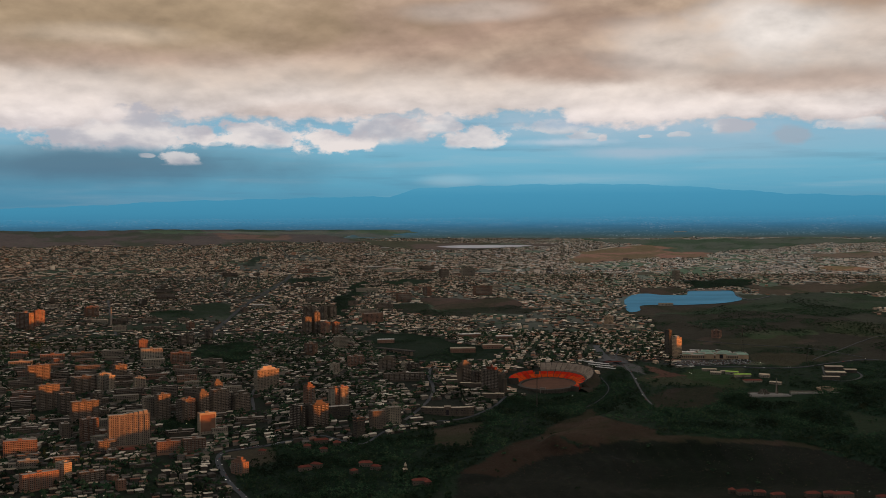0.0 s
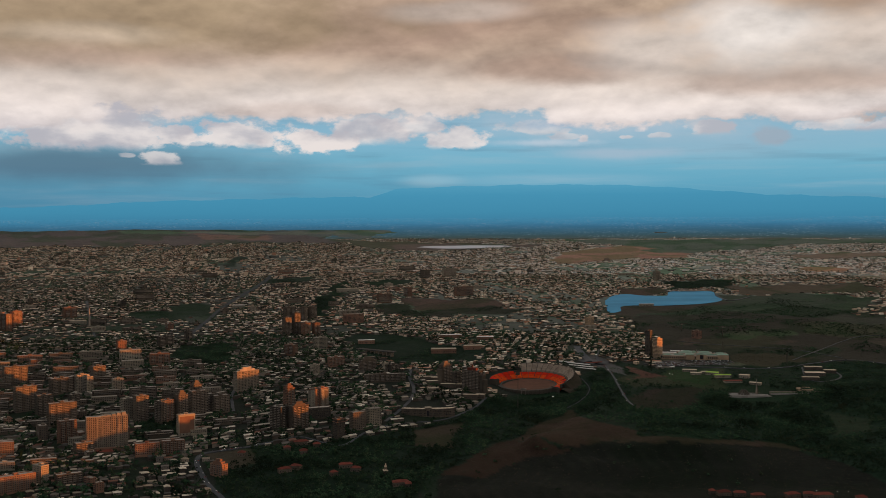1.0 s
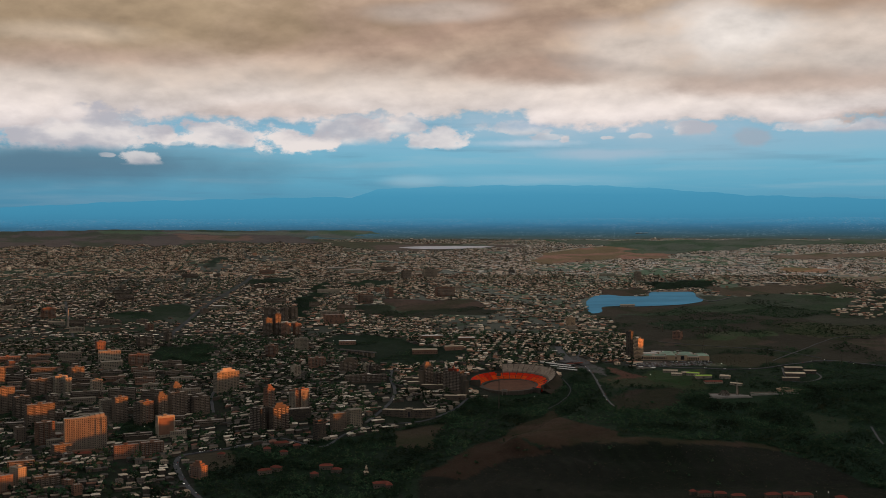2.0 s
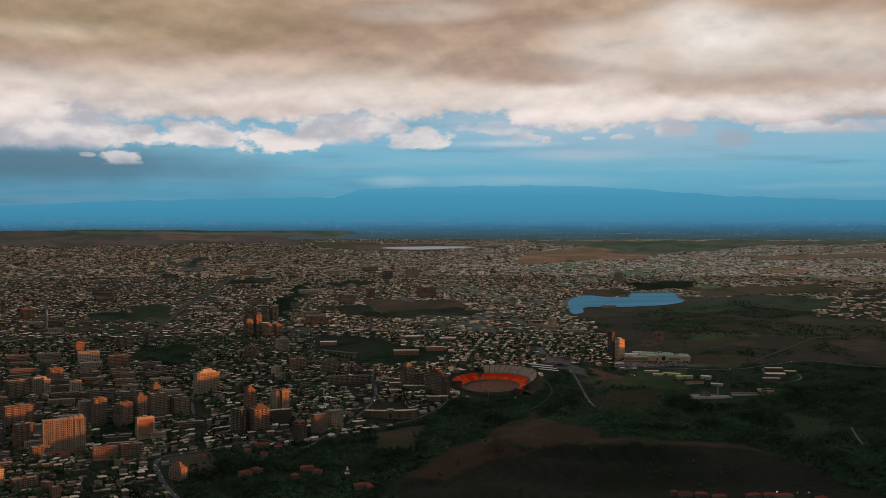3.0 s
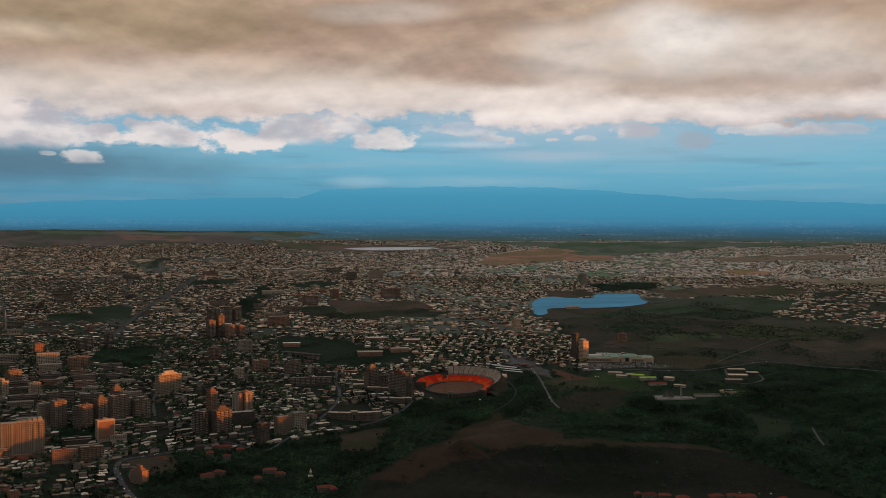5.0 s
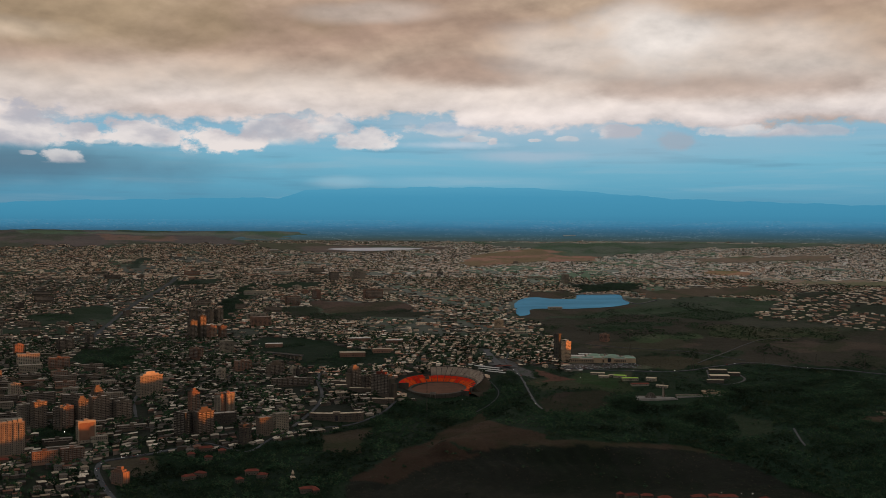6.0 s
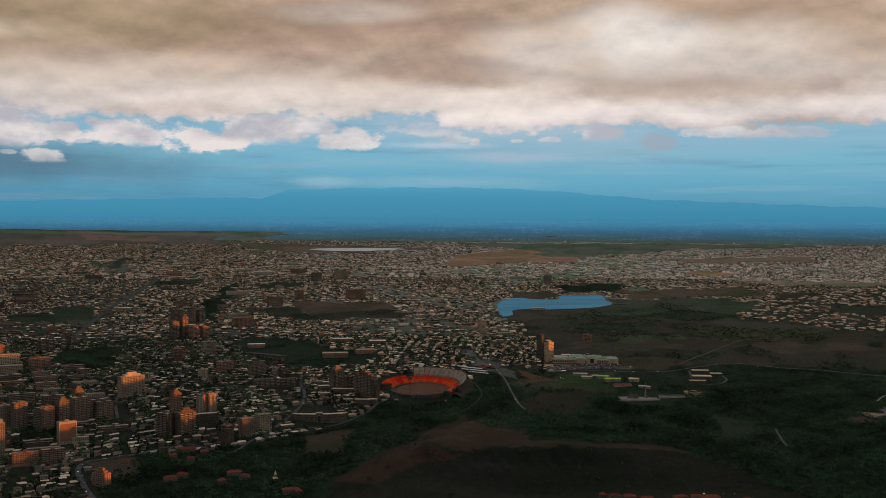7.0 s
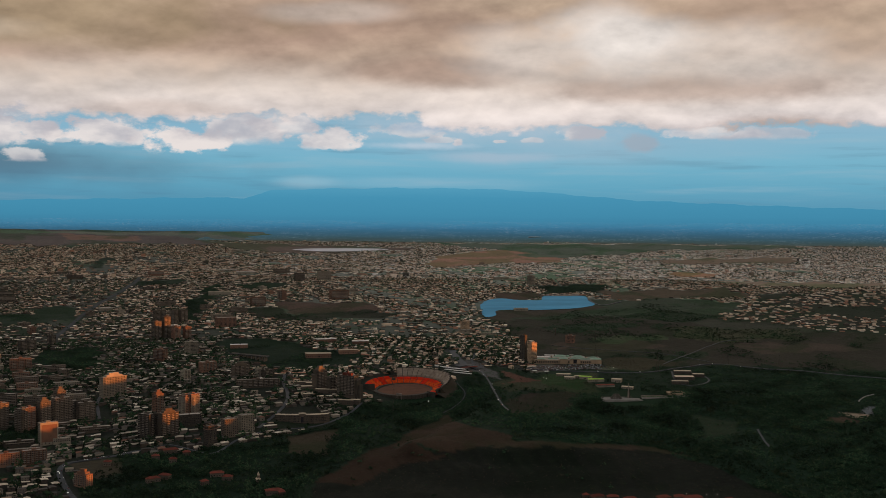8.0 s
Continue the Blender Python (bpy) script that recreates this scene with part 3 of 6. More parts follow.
cover((0.026, 0.038, 0.022), [(662, 3134), (844, 3154), (954, 3058), (806, 3010), (684, 3057)], trees=9)
cover((0.062, 0.046, 0.035), [(435, 2805), (642, 2808), (720, 2738), (606, 2706), (451, 2733)])
cover((0.026, 0.036, 0.021), [(606, 2650), (762, 2697), (797, 2635), (661, 2611)], trees=9)
cover((0.060, 0.046, 0.035), [(855, 2741), (1046, 2718), (1182, 2629), (999, 2623), (860, 2670)])
cover((0.052, 0.044, 0.033), [(302, 3064), (337, 3212), (517, 3236), (629, 3281), (670, 3243), (504, 3152), (339, 3062)])
# park field and inner greens
cover((0.078, 0.052, 0.041), [(-304, 3294), (-204, 3349), (-23, 3320), (10, 3230), (-69, 3176), (-224, 3171)])
cover((0.030, 0.032, 0.022), [(-354, 3218), (-302, 3278), (-223, 3164), (9, 3223), (71, 3145), (-218, 3083), (-326, 3106)], trees=4)
cover(DARKGREEN, [(-779, 2672), (-652, 2747), (-590, 2588), (-716, 2497)], trees=26)
cover(DARKGREEN, [(-536, 3089), (-502, 3605), (-461, 3559), (-466, 3024)], trees=14)
cover(DARKGREEN, [(-675, 2100), (-602, 2116), (-577, 2025), (-628, 2013)], trees=30)
cover(DARKGREEN, [(-381, 2834), (-258, 2854), (-32, 2686), (-31, 2591), (-234, 2586), (-349, 2691)], trees=7)
# tree belts between the quarters
cover((0.022, 0.034, 0.022), [(-918, 3134), (-864, 3194), (-785, 3142), (-773, 3051), (-872, 3030)], trees=7)
cover((0.022, 0.034, 0.022), [(-760, 3611), (-621, 3665), (-583, 3597), (-694, 3529)], trees=7)
cover((0.022, 0.034, 0.022), [(-992, 3044), (-876, 3097), (-828, 2995), (-939, 2935)], trees=7)
cover((0.022, 0.034, 0.022), [(-952, 3875), (-906, 4054), (-882, 4007), (-913, 3808)], trees=7)
cover((0.022, 0.034, 0.022), [(-426, 3611), (-285, 3629), (-263, 3562), (-400, 3540)], trees=7)
# gorge
cover(DARKGREEN, [(-433, 1709), (-470, 1932), (-426, 1971), (-310, 2010), (-227, 2062), (-90, 2168), (-27, 2322), (-5, 2385), (18, 2322), (168, 2340), (222, 2566), (264, 2378), (194, 2239), (-23, 1989), (-120, 1822), (-142, 1660)], trees=22)
cover((0.042, 0.033, 0.021), [(-159, 2097), (-68, 2168), (-82, 1988), (-142, 2002)], trees=1.5)
cover((0.050, 0.042, 0.028), [(-502, 1929), (-429, 1962), (-408, 1886), (-442, 1856)], trees=3)
# memorial hill
cover(GREEN, [(191, 2339), (277, 2198), (452, 2323), (532, 2274), (652, 2344), (751, 2567), (952, 2473), (1294, 2361), (844, 1534), (516, 1702), (491, 1936), (314, 2022), (261, 2070)], trees=24)
cover((0.034, 0.027, 0.020), [(259, 2336), (437, 2366), (386, 2267), (298, 2197), (268, 2217)], trees=2)
cover((0.038, 0.044, 0.024), [(263, 2477), (486, 2499), (471, 2363), (287, 2377)], trees=1)
cover((0.026, 0.048, 0.018), [(340, 2491), (392, 2526), (470, 2491), (442, 2392), (356, 2408)])
cover((0.09, 0.045, 0.032), [(271, 2554), (328, 2511), (347, 2472), (285, 2457)])
cover((0.020, 0.034, 0.017), [(624, 2168), (688, 2134), (649, 2043), (589, 2043)], trees=1)
# hollow before the spur, its shade painted in as almost black ground
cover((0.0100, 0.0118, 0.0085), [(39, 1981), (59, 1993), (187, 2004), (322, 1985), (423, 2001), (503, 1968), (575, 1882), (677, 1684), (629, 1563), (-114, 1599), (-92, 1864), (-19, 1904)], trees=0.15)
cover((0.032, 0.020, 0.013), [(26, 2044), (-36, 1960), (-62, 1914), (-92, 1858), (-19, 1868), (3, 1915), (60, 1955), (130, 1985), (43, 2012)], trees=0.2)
cover((0.041, 0.027, 0.0175), [(126, 2212), (138, 2246), (152, 2243), (154, 2130), (197, 2088), (246, 2054), (252, 2001), (190, 2003), (139, 1996), (105, 2001), (50, 2013), (24, 2044), (66, 2112), (96, 2164)])
cover((0.044, 0.030, 0.020), [(242, 2019), (324, 1999), (425, 2014), (495, 1994), (541, 1956), (486, 1974), (411, 1990), (322, 1981), (196, 1990)])
cover((0.26, 0.20, 0.14), [(893, 2159), (922, 2163), (943, 2144), (927, 2118), (890, 2125)])
cover((0.12, 0.125, 0.13), [(952, 2194), (977, 2194), (951, 2135), (938, 2149)])
cover((0.060, 0.040, 0.027), [(840, 2121), (873, 2123), (900, 2098), (876, 2079), (838, 2091)])
cover((0.085, 0.082, 0.078), [(188, 2618), (251, 2680), (253, 2565), (263, 2477), (199, 2518)])
cover((0.12, 0.105, 0.085), [(356, 2584), (528, 2585), (520, 2545), (352, 2549)])


def land_cover(px, py):
    """Index into COVER for each point (-1: built-up), with ragged edges."""
    rag = np.clip((np.hypot(px, py) - 1900) / 600, 0.3, 1.0)
    wx = px + rag * (14 * np.sin(py / 31.0 + np.sin(px / 47.0) * 2) + 6 * np.sin(py / 11.0))
    wy = py + rag * (14 * np.sin(px / 37.0 + np.sin(py / 41.0) * 2) + 6 * np.sin(px / 13.0))
    idx = np.full(px.shape, -1)
    for i, (_, outline, _, _) in enumerate(COVER):
        idx[inside(wx, wy, outline)] = i
    return idx


def link(name, verts, faces, mats, parent=None, index=None, smooth=False):
    me = bpy.data.meshes.new(name)
    me.from_pydata(verts, [], faces)
    for mt in mats:
        me.materials.append(mt)
    if index is not None:
        me.polygons.foreach_set("material_index", index)
    if smooth:
        me.polygons.foreach_set("use_smooth", np.ones(len(me.polygons), bool))
    me.update()
    ob = new(name, me)
    if parent is not None:
        ob.parent = parent
    return ob


def build_ground():
    near = np.concatenate([np.linspace(0, 1400, 15)[:-1], np.geomspace(1400, RIM, 340)])
    ang = np.concatenate([np.linspace(-180, -34, 40)[:-1], np.linspace(-34, 34, 420), np.linspace(34, 100, 230)[1:], np.linspace(100, 180, 24)[1:-1]])
    n = len(ang)
    R, A_ = np.meshgrid(near[1:], np.radians(ang), indexing="ij")
    X, Y = R * np.sin(A_), R * np.cos(A_)
    Z = height(X, Y)
    verts = np.column_stack([X.ravel(), Y.ravel(), Z.ravel()])
    verts = np.vstack([verts, [[0, 0, 0]]])
    i, j = np.meshgrid(np.arange(len(near) - 2), np.arange(n), indexing="ij")
    j2 = (j + 1) % n
    quads = np.stack([i * n + j, i * n + j2, (i + 1) * n + j2, (i + 1) * n + j], -1).reshape(-1, 4)[:, ::-1]
    c = len(verts) - 1
    faces = quads.tolist() + [[c, (q + 1) % n, q][::-1] for q in range(n)]
    ob = link("ground", verts, faces, [M["land"]], smooth=True)
    idx = land_cover(verts[:, 0], verts[:, 1])
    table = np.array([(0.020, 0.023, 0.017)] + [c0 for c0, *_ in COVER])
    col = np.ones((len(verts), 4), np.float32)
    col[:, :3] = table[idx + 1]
    # dry pale earth of the outer suburbs, with distance haze painted into its colour
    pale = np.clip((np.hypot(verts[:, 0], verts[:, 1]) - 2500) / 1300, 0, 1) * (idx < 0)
    # stronger towards the west, standing in for far sunlight there
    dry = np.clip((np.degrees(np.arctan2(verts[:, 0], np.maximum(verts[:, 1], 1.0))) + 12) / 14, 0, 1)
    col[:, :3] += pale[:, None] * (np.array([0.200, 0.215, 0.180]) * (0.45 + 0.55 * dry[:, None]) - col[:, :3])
    at = ob.data.color_attributes.new("cover", "FLOAT_COLOR", "POINT")
    at.data.foreach_set("color", col.ravel())
    return tagged(ob, "dark earth, dry grass and scrub of a wide city plain", "ground", kind="structure")


build_ground()


def arc_sheet(name, profile, mat, a0=-40, a1=40, n=160, ragged=0.0):
    """A sheet swept round the viewer's valley: profile gives radius and height by bearing."""
    ang = np.radians(np.linspace(a0, a1, n))
    rows = [profile(t, ang) for t in np.linspace(0, 1, 24)]
    verts = np.concatenate([np.column_stack([r * np.sin(ang), r * np.cos(ang), z]) for r, z in rows])
    faces = [(i * n + j, i * n + j + 1, (i + 1) * n + j + 1, (i + 1) * n + j) for i in range(len(rows) - 1) for j in range(n - 1)]
    return link(name, verts, faces, [mat], smooth=True)


PLAIN = 4560.0


def plain_profile(t, a):
    r = PLAIN + (RIM + 50 - PLAIN) * t
    return np.full(a.shape, r), SLOPE * np.minimum(r, RIM) + 3.0 - 4.0 * (t == 0) + 50 * max(0.0, (r - RIM) / 50) ** 0.9 + 0.8 * np.sin(a * 90) * t


def crest(a):
    """Skyline of the volcano: a long gentle flank, a shoulder and a broad cloud-cut top."""
    x = np.degrees(a)
    pts = [(-42, 34), (-24.7, 54), (-20.9, 66), (-17, 84), (-11.6, 94), (-8.8, 101), (-6.3, 101), (-5.6, 120), (-5.0, 134), (-3.2, 142), (1, 150), (5.1, 149), (7.9, 138), (10.5, 120), (13, 102), (17.3, 88), (22, 74), (42, 40)]
    px, pz = zip(*pts)
    return np.interp(x, px, pz) + 2.0 * np.sin(x * 2.3) + 1.0 * np.sin(x * 6.1 + 1) + 0.6 * np.sin(x * 13.0)


def mountain_profile(t, a):
    return 4850 + 60 * t + 0 * a, 644 + crest(a) * (1 - (1 - t) ** 1.5)


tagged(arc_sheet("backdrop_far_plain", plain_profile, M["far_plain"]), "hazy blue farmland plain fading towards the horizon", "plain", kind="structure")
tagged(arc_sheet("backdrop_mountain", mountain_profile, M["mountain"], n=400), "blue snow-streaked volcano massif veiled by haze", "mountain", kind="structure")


def patch(name, outline, mat, lift, label, category, flat=True, kind="structure"):
    """A level sheet with an outline in plan."""
    zs = height(*np.array(outline, float).T)
    bm = bmesh.new()
    z = float(np.mean(zs)) + lift
    vs = [bm.verts.new((x, y, z if flat else float(height(x, y)) + lift)) for x, y in outline]
    bm.faces.new(vs)
    bmesh.ops.triangulate(bm, faces=bm.faces[:])
    bmesh.ops.recalc_face_normals(bm, faces=bm.faces[:])
    for f in bm.faces:
        if f.normal.z < 0:
            f.normal_flip()
    me = bpy.data.meshes.new(name)
    bm.to_mesh(me)
    me.materials.append(mat)
    return tagged(new(name, me), label, category, kind=kind)


# ---------------------------------------------------------------- builders
def box_verts(x0, x1, y0, y1, z0, z1):
    return [(x0, y0, z0), (x1, y0, z0), (x1, y1, z0), (x0, y1, z0), (x0, y0, z1), (x1, y0, z1), (x1, y1, z1), (x0, y1, z1)]


BOX = [(0, 1, 5, 4), (1, 2, 6, 5), (2, 3, 7, 6), (3, 0, 4, 7), (4, 5, 6, 7), (3, 2, 1, 0)]


class Shape:
    """Collects boxes and other solids into one mesh."""

    def __init__(self):
        self.v, self.f = [], []

    def box(self, *b):
        o = len(self.v)
        self.v += box_verts(*b)
        self.f += [tuple(i + o for i in q) for q in BOX]
        return self

    def hip(self, x0, x1, y0, y1, z0, rise, inset=None):
        o = len(self.v)
        w, d = x1 - x0, y1 - y0
        k = min(w, d) / 2 if inset is None else inset
        if w >= d:
            ridge = [(x0 + k, (y0 + y1) / 2, z0 + rise), (x1 - k, (y0 + y1) / 2, z0 + rise)]
            fs = [(0, 1, 5, 4), (1, 2, 5), (2, 3, 4, 5), (3, 0, 4), (3, 2, 1, 0)]
        else:
            ridge = [((x0 + x1) / 2, y0 + k, z0 + rise), ((x0 + x1) / 2, y1 - k, z0 + rise)]
            fs = [(0, 1, 4), (1, 2, 5, 4), (2, 3, 5), (3, 0, 4, 5), (3, 2, 1, 0)]
        self.v += [(x0, y0, z0), (x1, y0, z0), (x1, y1, z0), (x0, y1, z0)] + ridge
        self.f += [tuple(i + o for i in q) for q in fs]
        return self

    def tube(self, x, y, z0, z1, r0, r1, n=10):
        o = len(self.v)
        for z, r in ((z0, r0), (z1, r1)):
            self.v += [(x + r * math.cos(2 * math.pi * i / n), y + r * math.sin(2 * math.pi * i / n), z) for i in range(n)]
        self.f += [(o + i, o + (i + 1) % n, o + n + (i + 1) % n, o + n + i) for i in range(n)]
        self.f += [tuple(o + n + i for i in range(n)), tuple(o + i for i in reversed(range(n)))]
        return self

    def mesh(self, name, mat):
        me = bpy.data.meshes.new(name)
        me.from_pydata(self.v, [], self.f)
        me.materials.append(mat)
        me.update()
        return me


def part(name, shape, mat, parent, label="", at=(0, 0, 0)):
    me = shape if isinstance(shape, bpy.types.Mesh) else shape.mesh(name, mat)
    ob = new(name, me)
    ob.parent = parent
    ob.location = at
    if label:
        tagged(ob, label)
    return ob


def root(name, x, y, yaw, label, category, group="", sink=0.0):
    ob = new(name)
    ob.empty_display_size = 2
    ob.matrix_basis = pose(x, y, float(height(x, y)) - sink, 0, 0, yaw)
    return tagged(ob, label, category, group)


FOOT = []           # footprints that scattered houses and trees keep clear of: x, y, radius


def add_windows(s, w, d, z, gap=3.4, tall=1.7, wide=1.8):
    n = max(2, int(w / gap))
    for i in range(n):
        c = -w / 2 + (i + 0.5) * w / n
        s.box(c - wide / 2, c + wide / 2, -d / 2 - 0.07, -d / 2 + 0.05, z, z + tall)
        s.box(c - wide / 2, c + wide / 2, d / 2 - 0.05, d / 2 + 0.07, z, z + tall)
    n = max(2, int(d / gap))
    for i in range(n):
        c = -d / 2 + (i + 0.5) * d / n
        s.box(-w / 2 - 0.07, -w / 2 + 0.05, c - wide / 2, c + wide / 2, z, z + tall)
        s.box(w / 2 - 0.05, w / 2 + 0.07, c - wide / 2, c + wide / 2, z, z + tall)


BALCONY = {}


def balcony_mesh(half, deep=1.4):
    """Slab, solid front and two cheeks, facing -y; alike ones share a mesh."""
    key = round(half, 1)
    if key not in BALCONY:
        s = Shape().box(-key, key, -deep, 0.05, -0.25, -0.05).box(-key, key, -deep, -deep + 0.14, -0.05, 1.0)
        BALCONY[key] = s.mesh("balcony", M["slab"])
    return BALCONY[key]


def single_balconies(b, w, d, z, n):
    for i in range(n):
        part("balcony", balcony_mesh(w / n * 0.30), None, b, "", (-w / 2 + (i + 0.5) * w / n, -d / 2, z))
    m = max(1, int(d / 8))
    for i in range(m):
        ob = part("balcony", balcony_mesh(1.6), None, b, "", (w / 2, -d / 2 + (i + 0.5) * d / m, z))
        ob.rotation_euler = (0, 0, math.pi / 2)


def long_balcony(b, w, d, z):
    """One gallery along the front of a storey, with a solid rail and open ends."""
    key = ("long", round(w))
    if key not in BALCONY:
        h = round(w) * 0.44
        s = Shape().box(-h, h, -1.2, 0.05, -0.25, -0.05).box(-h, h, -1.2, -1.06, -0.05, 0.95)
        for q in range(4):
            u = -h + 0.2 + q * (2 * h - 0.4) / 3
            s.box(u - 0.2, u + 0.2, -1.06, 0.0, -0.05, 2.6)
        BALCONY[key] = s.mesh("balcony", M["slab"])
    part("balcony", BALCONY[key], None, b, "", (0, -d / 2, z))


SIZE = [0, 0, 0]     # breadth, depth and height of the newest building


def building(name, x, y, seen, tall, deep=16.0, yaw=30.0, wall="tuff", label="", category="building", balconies=0, storey=3.1, hut=True, crown="", group="", gap=3.4):
    """A block of flats or offices. x, y: middle of its front foot; seen: breadth across the view; tall: height."""
    a = radians(abs(yaw))
    w = max(6.0, (seen - deep * math.sin(a)) / math.cos(a))
    cx, cy = x + math.sin(radians(-yaw)) * deep / 2, y + math.cos(radians(yaw)) * deep / 2
    b = root(name, cx, cy, yaw, label, category, group)
    SIZE[:] = [w, deep, tall]
    FOOT.append((cx, cy, max(w, deep) * 0.46))
    d = deep
    body = Shape().box(-w / 2, w / 2, -d / 2, d / 2, -6, tall)
    body.box(-w / 2 - 0.35, w / 2 + 0.35, -d / 2 - 0.35, d / 2 + 0.35, tall - 0.7, tall - 0.2)
    part("wall", body, M[wall], b)
    deck = part("roof", Shape().box(-w / 2 + 0.4, w / 2 - 0.4, -d / 2 + 0.4, d / 2 - 0.4, tall, tall + 0.12), M["roof"], b, "grey felt roof")
    rail = Shape()
    for q in ((-w / 2, w / 2, -d / 2, -d / 2 + 0.35), (-w / 2, w / 2, d / 2 - 0.35, d / 2), (-w / 2, -w / 2 + 0.35, -d / 2 + 0.35, d / 2 - 0.35), (w / 2 - 0.35, w / 2, -d / 2 + 0.35, d / 2 - 0.35)):
        rail.box(*q, tall, tall + 0.9)
    part("parapet", rail, M[wall], b)
    if hut:
        hw, hd = min(w * 0.3, 7), min(d * 0.45, 6)
        part("roof_hut", Shape().box(-hw / 2, hw / 2, -hd / 2 + d * 0.1, hd / 2 + d * 0.1, tall, tall + 3.2), M[wall], deck)
    n = max(1, int(tall / storey))
    panes = Shape()
    for i in range(n):
        z = tall - (n - i) * storey + 0.9
        add_windows(panes, w, d, z, gap)
        if balconies and i:
            if group:
                long_balcony(b, w, d, z - 0.6)
            else:
                single_balconies(b, w, d, z - 0.6, balconies)
    tagged(part("glazing", panes, M["glass"], b), "rows of dark window panes", kind="stuff")
    if not group and w > 12:
        for q in range(3):
            vx, vy = w * (0.36 - 0.31 * q), d * (-0.22 if q % 2 else 0.24)
            part("roof_vent", Shape().box(vx - 0.8, vx + 0.8, vy - 0.6, vy + 0.6, tall, tall + 1.5 + 0.5 * q), M["slab"], deck)
    if crown == "dome":
        s = Shape().tube(0, 0, tall, tall + 5, d * 0.36, d * 0.36, 14).tube(0, 0, tall + 5, tall + 9, d * 0.34, d * 0.12, 14)
        part("dome", s, M["slab"], b)
    elif crown == "steps":
        part("upper_storey", Shape().box(-w * 0.34, w * 0.34, -d * 0.34, d * 0.34, tall, tall + 4).box(-w * 0.2, w * 0.2, -d * 0.2, d * 0.2, tall + 4, tall + 8), M[wall], b)
    elif crown == "spire":
        part("spire", Shape().box(-w * 0.25, w * 0.25, -d * 0.25, d * 0.25, tall, tall + 5).tube(0, 0, tall + 5, tall + 12, 2.2, 0.2, 8), M["tile"], b)
    return b


FLATS = "apartment_block"
TOWER = "apartment_tower"
# towers and slabs of the near quarter
b = building(TOWER, -671, 1928, 68.3, 57.8, 15, 27, "pale", "long cream residential slab with rows of balconies and a stepped roofline", "apartment tower", 7, crown="")
w, d, h = SIZE
for k in range(5):
    part("penthouse", Shape().box(-w * 0.12 + k * w * 0.12, -w * 0.02 + k * w * 0.12, -d * 0.45, d * 0.45, h, h + 1.5 + 1.1 * k), M["pale"], b)
for k in range(8):
    u = -w / 2 + (k + 0.06) * w / 8
    part("pilaster", Shape().box(u, u + 0.9, -d / 2 - 1.0, -d / 2 + 0.05, 0, h - 2), M["pale"], b)
part("podium", Shape().box(-w / 2 - 5, w / 2 + 5, -d / 2 - 6, d / 2, -6, 5), M["red_tuff"], b, "low red podium roof")
building(TOWER, -670, 2014, 23.8, 35.7, 15, 42, "tuff", "tuff-stone residential tower behind a long cream slab", "apartment tower", 2)
b = building(TOWER, -559, 2024, 31.9, 37.8, 11, 36, "pale", "pale office tower with a broad blank framed front", "office tower", 0, gap=6)
w, d, h = SIZE
part("front_frame", Shape().box(-w / 2, -w / 2 + 2, -d / 2 - 0.8, -d / 2 + 0.1, 3, h).box(w / 2 - 2, w / 2, -d / 2 - 0.8, -d / 2 + 0.1, 3, h).box(-w / 2 + 2, w / 2 - 2, -d / 2 - 0.8, -d / 2 + 0.1, h - 3, h), M["pale"], b, "broad plaster frame")
part("front_panel", Shape().box(-w / 2 + 2, w / 2 - 2, -d / 2 - 0.35, -d / 2 + 0.1, 5, h - 3), M["red_tuff"], b, "blank brown panel")
building(TOWER, -589, 2111, 24.9, 47.7, 15, 46, "tuff", "tuff residential tower with a stepped crown", "apartment tower", 3, crown="steps")
building(TOWER, -611, 2098, 22.7, 40.2, 15, 38, "red_tuff", "reddish residential tower beside its twin", "apartment tower", 2)
building(TOWER, -631, 2089, 24.6, 40.1, 15, -34, "tuff", "brown residential tower with a sunlit flank", "apartment tower", 2)
building(TOWER, -660, 2092, 28.8, 48.3, 15, 44, "tuff", "brown residential block with stacked balconies", "apartment tower", 3)
building(TOWER, -688, 2099, 26.8, 40.2, 15, 40, "pale", "pale residential block with stacked balconies", "apartment tower", 3)
building(FLATS, -595, 1908, 42.2, 21.6, 13, 24, "red_tuff", "six-storey red tuff block glowing in evening sun", "apartment block", 6)
building(FLATS, -555, 1924, 39.8, 22.7, 13, 24, "red_tuff", "six-storey red tuff block with open loggias", "apartment block", 6)
building(FLATS, -457, 1824, 29.6, 19.7, 13, -32, "red_tuff", "small orange-lit block with open balconies beside the street", "apartment block", 4, crown="steps")
building(TOWER, -513, 2325, 48.0, 38.8, 15, 45, "pale", "tall cream tower with a stepped penthouse", "apartment tower", 4, crown="steps")
building(TOWER, -590, 2221, 24.0, 37.1, 15, 42, "tuff", "brown residential tower with a sunlit top", "apartment tower", 2, crown="steps")
building(TOWER, -542, 2173, 44.9, 34.2, 15, 46, "dark", "row of dark stone flats in shade", "apartment block", 4)
building(TOWER, -403, 2201, 22.7, 41.1, 15, 38, "red_tuff", "slim residential tower beside a pair of blocks", "apartment tower", 2, crown="steps")
building(TOWER, -408, 2070, 31.6, 41.7, 15, -34, "dark", "tall dark residential tower with curved balconies", "apartment tower", 3)
building(TOWER, -362, 2077, 35.7, 41.9, 15, 44, "tuff", "tall residential tower with sunlit corner balconies", "apartment tower", 4, crown="steps")
building(TOWER, -386, 2082, 15.4, 38.9, 12, 40, "dark", "dark glass link block between two towers", "office tower", 0, gap=2.6)
